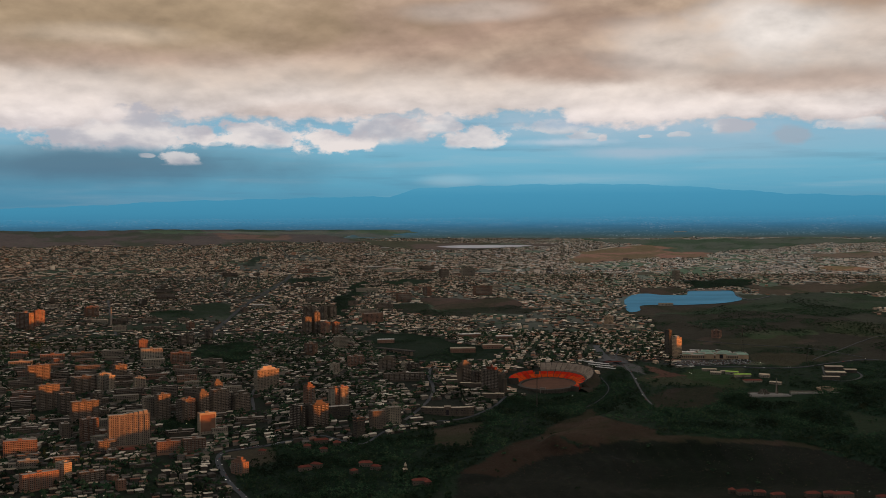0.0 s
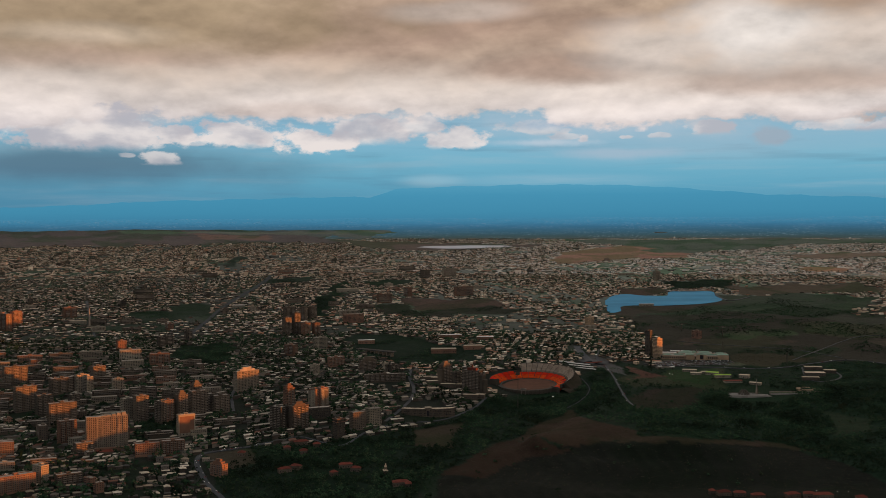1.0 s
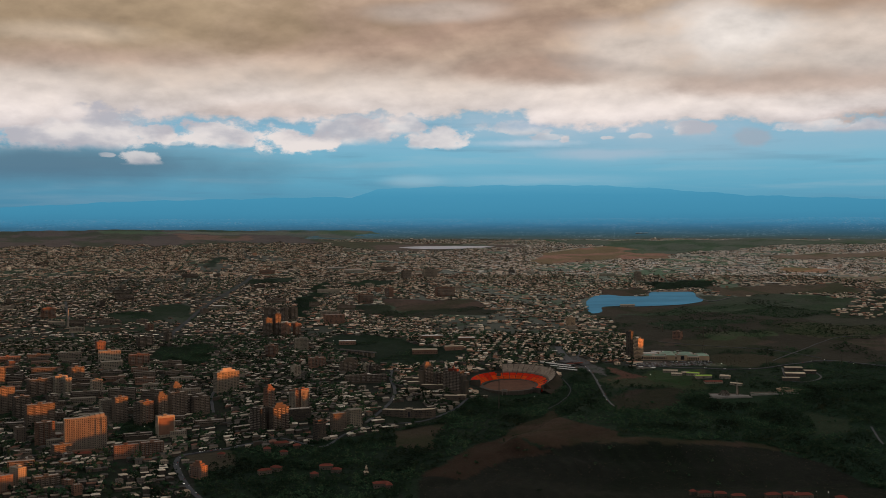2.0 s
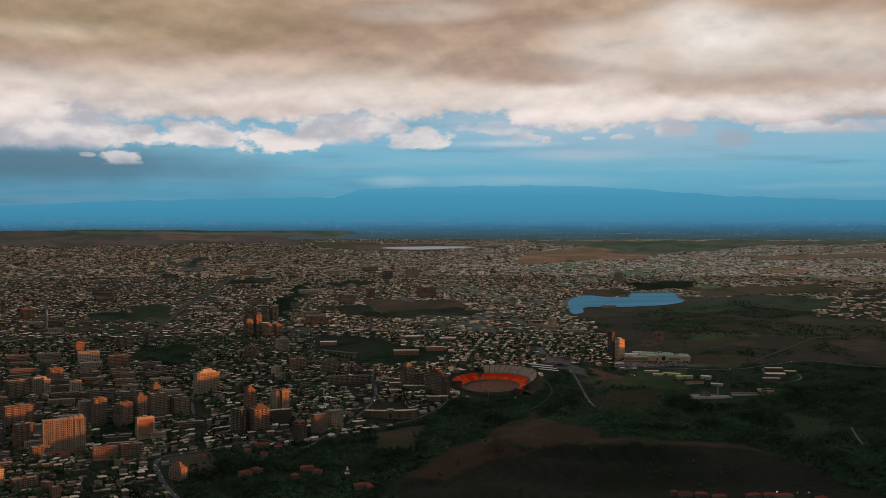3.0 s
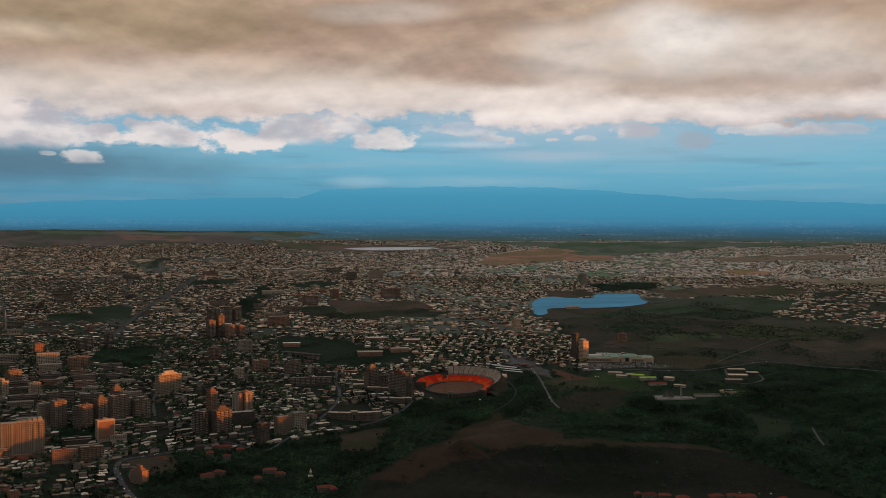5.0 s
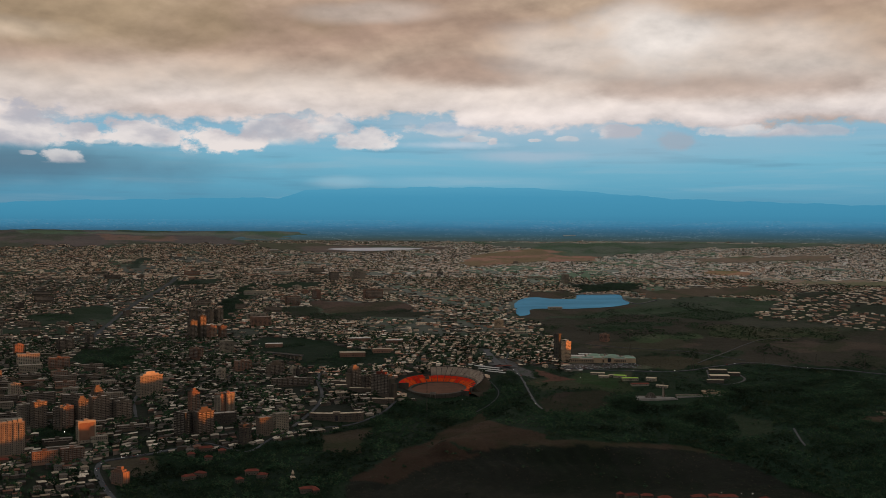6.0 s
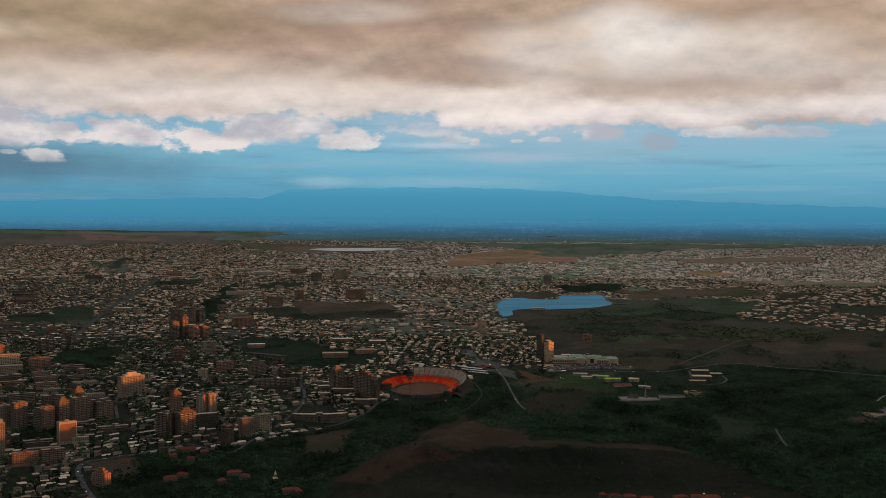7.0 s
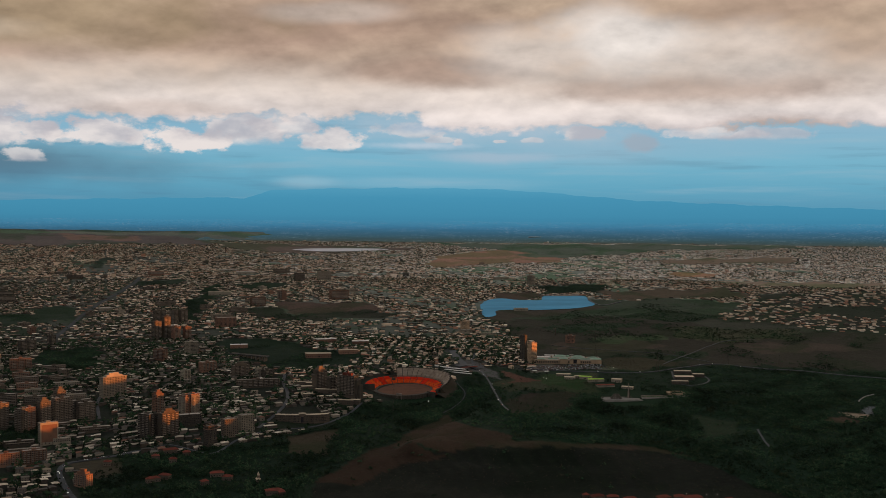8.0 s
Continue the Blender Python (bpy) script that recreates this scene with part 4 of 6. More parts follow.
b = building(TOWER, -362, 2204, 21.7, 37.9, 15, -32, "red_tuff", "red tuff palace-like block with tall arches", "hotel", 2)
w, d, h = SIZE
for k in range(7):
    u = -w / 2 + k * (w - 1.2) / 6
    part("arch_pier", Shape().box(u, u + 1.2, -d / 2 - 1.2, -d / 2 + 0.05, 4, h - 4), M["pale"], b, "pale tall arch pier")
part("arch_band", Shape().box(-w / 2, w / 2, -d / 2 - 1.3, -d / 2 + 0.05, h - 4, h - 1.5), M["pale"], b, "pale band above the arches")
b = building(TOWER, -339, 2213, 23.9, 39.2, 15, 45, "red_tuff", "red tuff block with arched loggias under the roof", "hotel", 2)
w, d, h = SIZE
for k in range(7):
    u = -w / 2 + k * (w - 1.2) / 6
    part("arch_pier", Shape().box(u, u + 1.2, -d / 2 - 1.2, -d / 2 + 0.05, 4, h - 4), M["pale"], b, "pale tall arch pier")
part("arch_band", Shape().box(-w / 2, w / 2, -d / 2 - 1.3, -d / 2 + 0.05, h - 4, h - 1.5), M["pale"], b, "pale band above the arches")
building("office_block", -338, 2133, 50.3, 21.0, 20, 24, "dark", "low dark modern block with flat roofs", "office block", 0, hut=False)
b = building(TOWER, -282, 2033, 22.0, 35.0, 14, 42, "dark", "dark brick tower with a lit top storey", "tower block", 0, gap=2.8)
w, d, h = SIZE
part("crown_frame", Shape().box(-w / 2 - 0.6, w / 2 + 0.6, -d / 2 - 0.6, d / 2 + 0.6, h - 6, h - 5.2).box(-w / 2 - 0.6, w / 2 + 0.6, -d / 2 - 0.6, d / 2 + 0.6, h - 1, h), M["red_tuff"], b)
building("office_block", -255, 2083, 30.7, 31.8, 16, 32, "tuff", "grey tuff public building with pilasters", "public building", 0, hut=False)
building("office_block", -229, 2112, 30.1, 32.2, 16, 32, "pale", "pale classical public building with tall windows", "public building", 0, hut=False)
# towers above the gorge, beside the stadium
b = building(TOWER, -107, 2410, 28.4, 40.2, 15, 46, "tuff", "sixteen-storey tuff tower above the gorge", "apartment tower", 3, crown="steps")
w, d, h = SIZE
part("shoulder", Shape().box(-w / 2 - 5, -w / 2, -d / 2 + 2, d / 2 - 2, -6, h - 9).box(w / 2, w / 2 + 5, -d / 2 + 2, d / 2 - 2, -6, h - 14), M["tuff"], b)
building(TOWER, -83, 2384, 21.1, 30.5, 15, 38, "dark", "brown tuff tower with stepped balconies", "apartment tower", 2)
b = building(TOWER, -58, 2355, 44.0, 42.8, 15, -34, "tuff", "broad tuff tower with deep stacked balconies", "apartment tower", 5, crown="spire")
w, d, h = SIZE
part("shoulder", Shape().box(w / 2, w / 2 + 6, -d / 2 + 2, d / 2, -6, h - 8).box(w / 2 + 6, w / 2 + 11, -d / 2 + 4, d / 2, -6, h - 17), M["dark"], b)
# the middle ground
building(TOWER, -394, 2469, 21.8, 21.8, 15, 44, "pale", "pale plastered residential block among low houses", "apartment block", 2)
building(TOWER, -359, 2548, 37.5, 20.0, 15, 40, "red_tuff", "row of flats lit by the low sun", "apartment block", 4)
building(TOWER, -485, 2631, 32.3, 24.5, 15, -32, "red_tuff", "red block lit by the low sun", "apartment block", 2)
b = building("office_block", -420, 2702, 35.8, 26.5, 18, 22, "pale", "pale office block with tall upright fins", "office block", 0, gap=2.4)
w, d, h = SIZE
for k in range(12):
    u = -w / 2 + k * (w - 0.6) / 11
    part("fin", Shape().box(u, u + 0.6, -d / 2 - 0.9, -d / 2 + 0.05, 1, h), M["pale"], b)
building(TOWER, -522, 2834, 23.6, 44.5, 14, 45, "tuff", "slim tuff tower in a cluster", "apartment tower", 2)
building(TOWER, -502, 2848, 21.0, 53.1, 12, 42, "tuff", "slim tuff tower in a cluster", "apartment tower", 2)
building(TOWER, -474, 2826, 23.6, 33.3, 14, 46, "red_tuff", "sunlit tuff tower in a cluster", "apartment tower", 2)
building(TOWER, -451, 2841, 20.9, 30.7, 12, 38, "red_tuff", "sunlit tuff tower in a cluster", "apartment tower", 2)
building(TOWER, -518, 3005, 22.1, 35.4, 12, -34, "tuff", "tuff tower behind a cluster", "apartment tower", 2)
building(TOWER, -489, 3022, 23.7, 32.6, 13, 44, "tuff", "tuff tower behind a cluster", "apartment tower", 2)
building(TOWER, -549, 3016, 32.5, 32.5, 15, 40, "tuff", "tuff tower behind a cluster", "apartment tower", 2)
building("office_block", -376, 2983, 55.6, 21.9, 22, 24, "red_tuff", "brown public hall with a stepped grey roof", "public hall", 0, hut=False)
building("office_block", -824, 2531, 50.9, 23.6, 20, 24, "pale", "white public building with a lit arcade", "public building", 0)
building("office_block", -870, 2613, 25.7, 23.1, 16, 32, "red_tuff", "orange-lit building behind a white hall", "public building", 0)
building("office_block", -799, 2470, 50.9, 14.6, 20, 24, "pale", "pale lower wing of a white hall", "public building", 0, hut=False)
building("office_block", -750, 2507, 45.5, 24.6, 16, 28, "red_tuff", "red tuff block with a lit corner", "apartment block", 3)
building(FLATS, -835, 2267, 26.7, 31.2, 15, -32, "pale", "pale residential tower with stacked balconies", "apartment tower", 3)
building(FLATS, -872, 2253, 44.3, 31.0, 15, 45, "tuff", "brown tuff block of stacked flats", "apartment tower", 3)
building(FLATS, -810, 2154, 23.3, 27.5, 15, 42, "dark", "dark stone block of stacked flats", "apartment block", 2)
building(FLATS, -836, 2361, 30.2, 27.8, 15, 46, "tuff", "brown tuff block of stacked flats", "apartment block", 3)
building(FLATS, -787, 2682, 36.9, 23.7, 14, 38, "dark", "dark tall block on a rise", "apartment block", 2)
building(FLATS, -761, 2756, 13.5, 27.0, 8, -34, "tuff", "slim stone tower among dark trees", "tower block", 1)
building(FLATS, -747, 2746, 16.2, 24.3, 10, 44, "dark", "slim dark tower among trees", "tower block", 1)
# sandstone walls put the evening sun's glow into this block's colour
building("office_block", 238, 2957, 23.2, 24.7, 16, 28, "sandstone", "tall yellow-plastered block standing alone, with evening sun painted in", "office block", 0)
building("office_block", 236, 2931, 34.5, 8.6, 16, 18, "pale", "low white hall at the foot of a block", "hall", 0, hut=False)
building(TOWER, 341, 2642, 17.0, 57.0, 12, -34, "dark", "unfinished dark concrete tower", "tower block", 0)
# sandstone again, in place of sunlight that the rising ground keeps off
building(TOWER, 355, 2622, 22.0, 44.0, 17, -52, "sandstone", "tower with evening sun painted orange into its walls", "tower block", 0)
building(TOWER, 497, 3605, 24.7, 28.3, 12, 40, "pale", "pale slab above the reservoir", "apartment block", 1)
building(FLATS, 479, 2813, 24.9, 16.6, 14, -32, "red_tuff", "orange brick building on the brown fields", "building", 0)
building(FLATS, -241, 2423, 88.4, 16.0, 12, 14, "tuff", "long brown tuff slab of flats above the gorge", "apartment block", 8)
building(FLATS, -245, 2500, 15.2, 19.0, 11, 40, "pale", "slim pale tower with a sunlit edge", "apartment block", 1)
building(FLATS, -284, 2511, 38.2, 22.9, 13, 40, "tuff", "brown tuff block with a stepped roof", "apartment block", 3, crown="steps")
building(FLATS, -225, 2497, 25.3, 16.4, 12, 40, "dark", "dark stone block in shade", "apartment block", 2)
building(FLATS, -566, 2145, 36.0, 46.0, 16, 42, "tuff", "brown tuff tower with tiers of rounded balconies", "apartment block", 4)
building(FLATS, -528, 2162, 33.7, 33.7, 14, 38, "tuff", "brown tuff block beside a wet street", "apartment block", 3)
building(FLATS, -796, 2054, 48.9, 40.0, 16, 40, "tuff", "brown tuff block with a lit roof edge", "apartment block", 4)
building(FLATS, -747, 1950, 31.6, 40.0, 15, 44, "red_tuff", "red tuff block of stacked flats", "apartment block", 3)
building(FLATS, -699, 1898, 34.0, 20.0, 16, 40, "tuff", "broad low tuff block with open galleries", "apartment block", 4)
building(FLATS, -767, 2279, 24.3, 26.7, 12, 40, "pale", "pale block among dark flats", "apartment block", 2)
building(FLATS, -838, 2271, 26.9, 34.2, 12, 44, "pale", "pale tower with white balconies", "apartment block", 2)
# left edge, seen early
building(TOWER, -895, 2129, 39.8, 47.1, 15, 45, "tuff", "brown tuff tower of stacked flats", "apartment tower", 3)
building(TOWER, -847, 2100, 33.0, 40.3, 15, 42, "dark", "dark stone tower of stacked flats", "apartment tower", 3)
building(FLATS, -720, 1744, 27.5, 30.9, 14, -34, "pale", "pale block with square windows and a lit flank", "apartment block", 0)
building(FLATS, -736, 1710, 50.5, 25.3, 14, 46, "red_tuff", "orange-lit block with open loggias", "apartment block", 6)
building(FLATS, -670, 1751, 39.6, 17.2, 13, 38, "tuff", "brown five-storey block with balconies", "apartment block", 5)
building(FLATS, -644, 1754, 20.7, 12.1, 11, -34, "red_tuff", "small red house lit by the sun", "house", 0, hut=False)
building(FLATS, -614, 1728, 17.0, 15.3, 11, 44, "red_tuff", "small red house lit by the sun", "house", 0, hut=False)
building(TOWER, -984, 2292, 45.0, 39.4, 15, 40, "tuff", "brown tuff tower of stacked flats", "apartment tower", 3)
building(FLATS, -1226, 2765, 54.3, 40.7, 15, -32, "red_tuff", "tuff tower warmed by evening sun", "apartment tower", 3)
building(FLATS, -1200, 2810, 27.6, 38.6, 15, 45, "red_tuff", "tuff tower warmed by evening sun", "apartment tower", 2)
building(FLATS, -1118, 2952, 34.8, 26.1, 15, 42, "red_tuff", "red tuff block of flats", "apartment block", 2)


# ---------------------------------------------------------------- roads
ROADS = []           # centre lines and half widths


def clear_of_roads(px, py, pad=5.0):
    ok = np.ones(px.shape, bool)
    for line, half in ROADS:
        for (ax, ay), (bx, by) in zip(line, line[1:]):
            dx, dy = bx - ax, by - ay
            t = np.clip(((px - ax) * dx + (py - ay) * dy) / max(dx * dx + dy * dy, 1e-6), 0, 1)
            ok &= (px - ax - t * dx) ** 2 + (py - ay - t * dy) ** 2 > (half + pad) ** 2
    return ok


def smooth_line(pts, step=9.0):
    """A smooth line through plan points."""
    p = [np.array(q, float) for q in pts]
    p = [2 * p[0] - p[1]] + p + [2 * p[-1] - p[-2]]
    out = []
    for a, b, c, d in zip(p, p[1:], p[2:], p[3:]):
        n = max(2, int(np.linalg.norm(c - b) / step))
        for t in np.arange(n) / n:
            out.append(0.5 * (2 * b + (c - a) * t + (2 * a - 5 * b + 4 * c - d) * t * t + (3 * b - a - 3 * c + d) * t ** 3))
    out.append(p[-2])
    return np.array(out)


def ribbon(name, pts, width, mat, label, category="road", lift=0.5, thick=0.9):
    """A road bed with sides, laid over the land."""
    c = smooth_line(pts)
    ROADS.append(([tuple(q) for q in c[::3]] + [tuple(c[-1])], width / 2))
    t = np.gradient(c, axis=0)
    t /= np.linalg.norm(t, axis=1)[:, None]
    nrm = np.column_stack([-t[:, 1], t[:, 0]])
    l, r = c + nrm * width / 2, c - nrm * width / 2
    zl, zr = height(l[:, 0], l[:, 1]), height(r[:, 0], r[:, 1])
    z = np.maximum(zl, zr) + lift
    n = len(c)
    rows = [np.column_stack([l, z - thick - 2]), np.column_stack([l, z]), np.column_stack([r, z]), np.column_stack([r, z - thick - 2])]
    verts = np.concatenate(rows)
    faces = [(k * n + i, k * n + i + 1, (k + 1) * n + i + 1, (k + 1) * n + i) for k in range(3) for i in range(n - 1)]
    faces = [f[::-1] for f in faces]
    return tagged(link(name, verts, faces, [mat]), label, category, kind="structure"), c, z


street, STREET, STREET_Z = ribbon("road_street", [(-405, 1700), (-458, 1783), (-494, 1857), (-507, 1894), (-507, 1929), (-478, 1949), (-438, 1970), (-405, 1997)], 9, M["asphalt"], "grey asphalt street curving past low houses")
ribbon("road_rim", [(-405, 1997), (-354, 2032), (-278, 1993), (-243, 2071), (-193, 2134), (-111, 2179), (-54, 2254), (-25, 2326)], 5, M["asphalt"], "grey road along the rim of the gorge")
road_st, STAD, STAD_Z = ribbon("road_stadium", [(237, 2713), (224, 2617), (238, 2540), (246, 2459), (250, 2379), (254, 2303), (262, 2240)], 4, M["wet"], "pale worn road beside the stadium")
ribbon("road_parking", [(185, 2588), (212, 2597), (237, 2565)], 26, M["wet"], "pale paved forecourt before the stadium")
high, HIGH, HIGH_Z = ribbon("road_highway", [(323, 2571), (455, 2531), (586, 2508), (683, 2546), (775, 2564), (858, 2510), (949, 2464), (1089, 2370)], 7, M["asphalt"], "grey highway crossing the fields")
ribbon("road_farm", [(763, 2587), (677, 2675), (532, 2737), (433, 2793)], 3, M["asphalt"], "narrow grey field road")
ribbon("road_loop", [(658, 2519), (646, 2443), (655, 2396), (693, 2401), (717, 2434), (716, 2472)], 4, M["wet"], "pale loop road round a low complex")
ribbon("road_path", [(702, 2076), (692, 2011), (689, 1974)], 3.5, M["wet"], "pale track through the woods")
ribbon("road_avenue", [(-194, 2525), (-192, 2464), (-179, 2396), (-174, 2333), (-181, 2270), (-198, 2205), (-214, 2144)], 7, M["wet"], "wet grey avenue bending between flats")
ribbon("road_shore", [(627, 3420), (631, 3349), (653, 3278), (718, 3320)], 7, M["wet"], "pale road along the reservoir dam")
ribbon("road_lane", [(654, 2581), (798, 2726), (866, 2775), (934, 2776)], 3, M["wet"], "pale winding field lane")
ribbon("road_spur_lane", [(1006, 2270), (983, 2258), (963, 2237), (954, 2222)], 3, M["paving"], "pale lane on the wooded slope")
ribbon("road_cut", [(134, 2253), (166, 2307), (188, 2381), (177, 2462)], 2.0, M["asphalt"], "dark track climbing beside the stadium")


ribbon("road_railway", [(-765, 2776), (-766, 2937), (-758, 3212), (-734, 3516), (-732, 3677)], 11, M["asphalt"], "dark railway corridor running out of the town")
ribbon("road_boulevard", [(-1158, 3179), (-1108, 3055), (-1046, 2901), (-984, 2751)], 6, M["wet"], "pale wet boulevard through the old quarter")
ribbon("road_lane_town", [(-510, 2177), (-523, 2224), (-537, 2278), (-541, 2336)], 6, M["wet"], "pale wet street between tall flats")


ribbon("road_forecourt", [(187, 2750), (192, 2670), (205, 2600)], 17, M["wet"], "wide wet grey approach road by the stadium")


# ---------------------------------------------------------------- water
def water_sheet(name, outline, mat, label, lift=1.2):
    """Water with a softly curved shore."""
    line = smooth_line(outline + [outline[0]], 12.0)[:-1]
    return patch(name, [tuple(q) for q in line], mat, lift, label, "reservoir", flat=False)


LAKE = [(304, 3294), (331, 3360), (376, 3391), (423, 3370), (488, 3365), (505, 3425), (565, 3428), (626, 3412), (626, 3341), (635, 3289), (600, 3252), (515, 3221), (435, 3212), (346, 3211), (333, 3143), (303, 3122), (297, 3183)]
water_sheet("water_lake", LAKE, M["lake"], "smooth blue reservoir with the evening sky's reflection painted in")
water_sheet("water_pond", [(-305, 4319), (-264, 4349), (-137, 4369), (34, 4356), (47, 4328), (-51, 4299), (-198, 4296)], M["pond"], "pale far fish pond like a white streak")
water_sheet("water_dam", [(511, 3460), (632, 3447), (630, 3420), (507, 3434)], M["slab"], "pale concrete dam of the reservoir", 2.2)
FOOT.extend([(x, y, 60.0) for x, y in ((349, 3299), (414, 3295), (481, 3314), (548, 3324), (599, 3336))])


# ---------------------------------------------------------------- stadium
def ring_piece(cx, cy, rin, rout, steps, z0, z1, a0, a1, n, squash):
    """A stepped slice of a bowl between two angles: treads and risers, closed underneath."""
    s = Shape()
    prof = []
    for k in range(steps):
        ra, rb = rin + (rout - rin) * k / steps, rin + (rout - rin) * (k + 1) / steps
        z = z0 + (z1 - z0) * (k + 1) / steps
        prof += [(ra, z), (rb, z)]
    prof = [(rin, z0)] + prof + [(rout, z0 - 6), (rin, z0 - 6)]
    m = len(prof)
    for i in range(n + 1):
        a = radians(a0 + (a1 - a0) * i / n)
        for r, z in prof:
            s.v.append((cx + r * math.cos(a), cy + (r - squash) * math.sin(a), z))
    for i in range(n):
        for k in range(m):
            k2 = (k + 1) % m
            s.f.append((i * m + k, i * m + k2, (i + 1) * m + k2, (i + 1) * m + k))
    s.f.append(tuple(range(m))[::-1])
    s.f.append(tuple(n * m + k for k in range(m)))
    return s


def build_stadium():
    x, y = (63, 2437)
    FOOT.append((x, y + 8, 100.0))
    st = root("stadium", x, y, -18, "oval open stadium with red lower seats and bare upper tier", "stadium", sink=-1.5)
    f = 58.0
    tilt = SLOPE * 0.9
    st.matrix_basis = st.matrix_basis @ pose(0, 0, 0, 0, 0, 18) @ pose(0, 0, 0, math.degrees(math.atan(tilt)), 0, -18)
    field = Shape().tube(0, 0, -3, 0.6, f, f, 56)
    ob = part("field", field, M["field"], st, "brown worn pitch in the bowl")
    ob.scale = (1, (f - 9) / f, 1)
    track = ring_piece(0, 0, f - 1, f + 3, 1, 0.0, 1.4, 0, 360, 60, 9)
    part("track", track, M["dark"], st, "dark edge round the pitch")
    # lower tier: red and orange seats in sections between the stairs
    span = [(-22 + i * 11.5) for i in range(19)]
    for i, a in enumerate(span):
        left = a > 118
        top = 13.5 if left else 10.0 * min(1.0, 0.42 + 0.15 * i)
        rout = f + (24 if left else 23)
        seat = M["seat_red"] if (i % 5 in (0, 3) or left and i % 2) else M["seat_orange"]
        rm, zm = f + 4 + (rout - f - 4) * 5 / 9, 1.6 + (top - 1.6) * 5 / 9
        part("seating_section", ring_piece(0, 0, f + 4, rm, 5, 1.6, zm, a + 0.5, a + 11.0, 4, 9), M["seat_orange"] if i % 7 else M["seat_red"], st)
        part("seating_section", ring_piece(0, 0, rm, rout, 4, zm, top, a + 0.5, a + 11.0, 4, 9), M["seat_red"] if i % 4 else seat, st)
        part("stairway", ring_piece(0, 0, f + 4, rout + 0.3, 9, 1.7, top + 0.1, a - 0.5, a + 0.5, 1, 9), M["dark"], st)
    part("gangway", ring_piece(0, 0, f + 23, f + 26.5, 1, 8.5, 10.2, -20, 118, 48, 9), M["dark"], st, "dark shaded walkway between the tiers")
    # upper tier: bare concrete
    for i in range(18):
        a = -14 + i * 7.1
        grow = min(1.0, 0.10 + 0.13 * i)
        reach, top = f + 27 + 20 * grow, 12.5 + 11 * grow
        part("upper_section", ring_piece(0, 0, f + 27, reach, 8, 12.5, top, a + 0.35, a + 6.75, 3, 9), M["tier"], st)
        part("upper_stairway", ring_piece(0, 0, f + 27, reach + 0.3, 8, 12.4, top - 0.3, a - 0.35, a + 0.35, 1, 9), M["dark"], st)
        part("outer_wall", ring_piece(0, 0, reach + 0.4, reach + 1.6, 1, -4, top + 1.1, a, a + 7.1, 3, 9), M["dark"], st)
    part("end_wall", ring_piece(0, 0, f + 4, f + 25.4, 1, -4, 13.8, 196.6, 198.2, 1, 9), M["dark"], st)
    part("end_wall", ring_piece(0, 0, f + 4, f + 25.0, 1, -4, 4.6, -24.2, -22.6, 1, 9), M["dark"], st)
    bank = Shape()
    for i in range(39):
        a = radians(-26 + i * 3.0)
        rise = 4.0 + 15.0 * min(1.0, max(0.0, (i - 4) / 18.0))
        g = min(1.0, 0.10 + 0.13 * max(0.0, (i * 3.0 - 12) / 7.1))
        for r, z in ((f + 28.2 + 20 * g, 11.0 + 10 * g if i > 3 else 3.0), (f + 42 + 16 * g, rise * 0.45), (f + 66, -5.0)):
            bank.v.append((r * math.cos(a), (r - 9) * math.sin(a), z))
    bank.f = [(i * 3 + j, i * 3 + j + 1, i * 3 + j + 4, i * 3 + j + 3) for i in range(38) for j in range(2)]
    part("embankment", bank, M["earth"], st, "bare earth bank behind the stands")
    part("near_wall", ring_piece(0, 0, f + 4, f + 8, 1, -4, 2.2, 204, 344, 48, 9), M["dark"], st, "low dark wall along the near side")
    part("rim_wall", ring_piece(0, 0, f + 24.2, f + 25.4, 1, -4, 14.0, 115, 200, 30, 9), M["dark"], st)
    for i in range(22):
        a = radians(200 + i * 7)
        part("pillar", Shape().box(-0.8, 0.8, -0.8, 0.8, -9, 3.2), M["dark"], st, at=((f + 11) * math.cos(a), (f + 2) * math.sin(a), 0))
    part("scoreboard", Shape().box(-6, 6, -0.6, 0.6, 3, 8).box(-5, -4.4, -0.3, 0.3, -6, 3).box(4.4, 5, -0.3, 0.3, -6, 3), M["slab"], st, at=(8, -f - 4, 0))


build_stadium()


def floodlight(x, y, tall):
    b = root("floodlight_mast", x, y, 0, "slim lattice floodlight mast beside the stadium", "light mast")
    for dx, dy in ((-1, -1), (1, -1), (1, 1), (-1, 1)):
        part("mast_leg", Shape().tube(dx, dy, -2, tall, 0.28, 0.2, 5), M["dark"], b)
    for i in range(8):
        z = tall * (i + 0.5) / 8
        part("brace", Shape().box(-1.1, 1.1, -1.05, -0.85, z, z + 0.3).box(-1.1, 1.1, 0.85, 1.05, z + 2, z + 2.3), M["dark"], b)
    part("lamp_head", Shape().box(-4, 4, -1.4, -0.6, tall - 1, tall + 5), M["dark"], b)


floodlight(*(38, 2278), 66)


# ---------------------------------------------------------------- market canopies and forecourt
def canopy(x, y, length, wide, yaw, mat, label):
    b = root("market_canopy", x, y, yaw, label, "canopy", "striped canopies by the stadium")
    FOOT.append((x, y, length * 0.4))
    part("roof", Shape().hip(-length / 2, length / 2, -wide / 2, wide / 2, 5.2, 1.2, 0.3).box(-length / 2, length / 2, -wide / 2, wide / 2, 4.8, 5.2), mat, b)
    for i in range(7):
        u = -length / 2 + 2 + i * (length - 4) / 6
        part("post", Shape().tube(u, 0, -4, 5, 0.25, 0.25, 6), M["dark"], b)


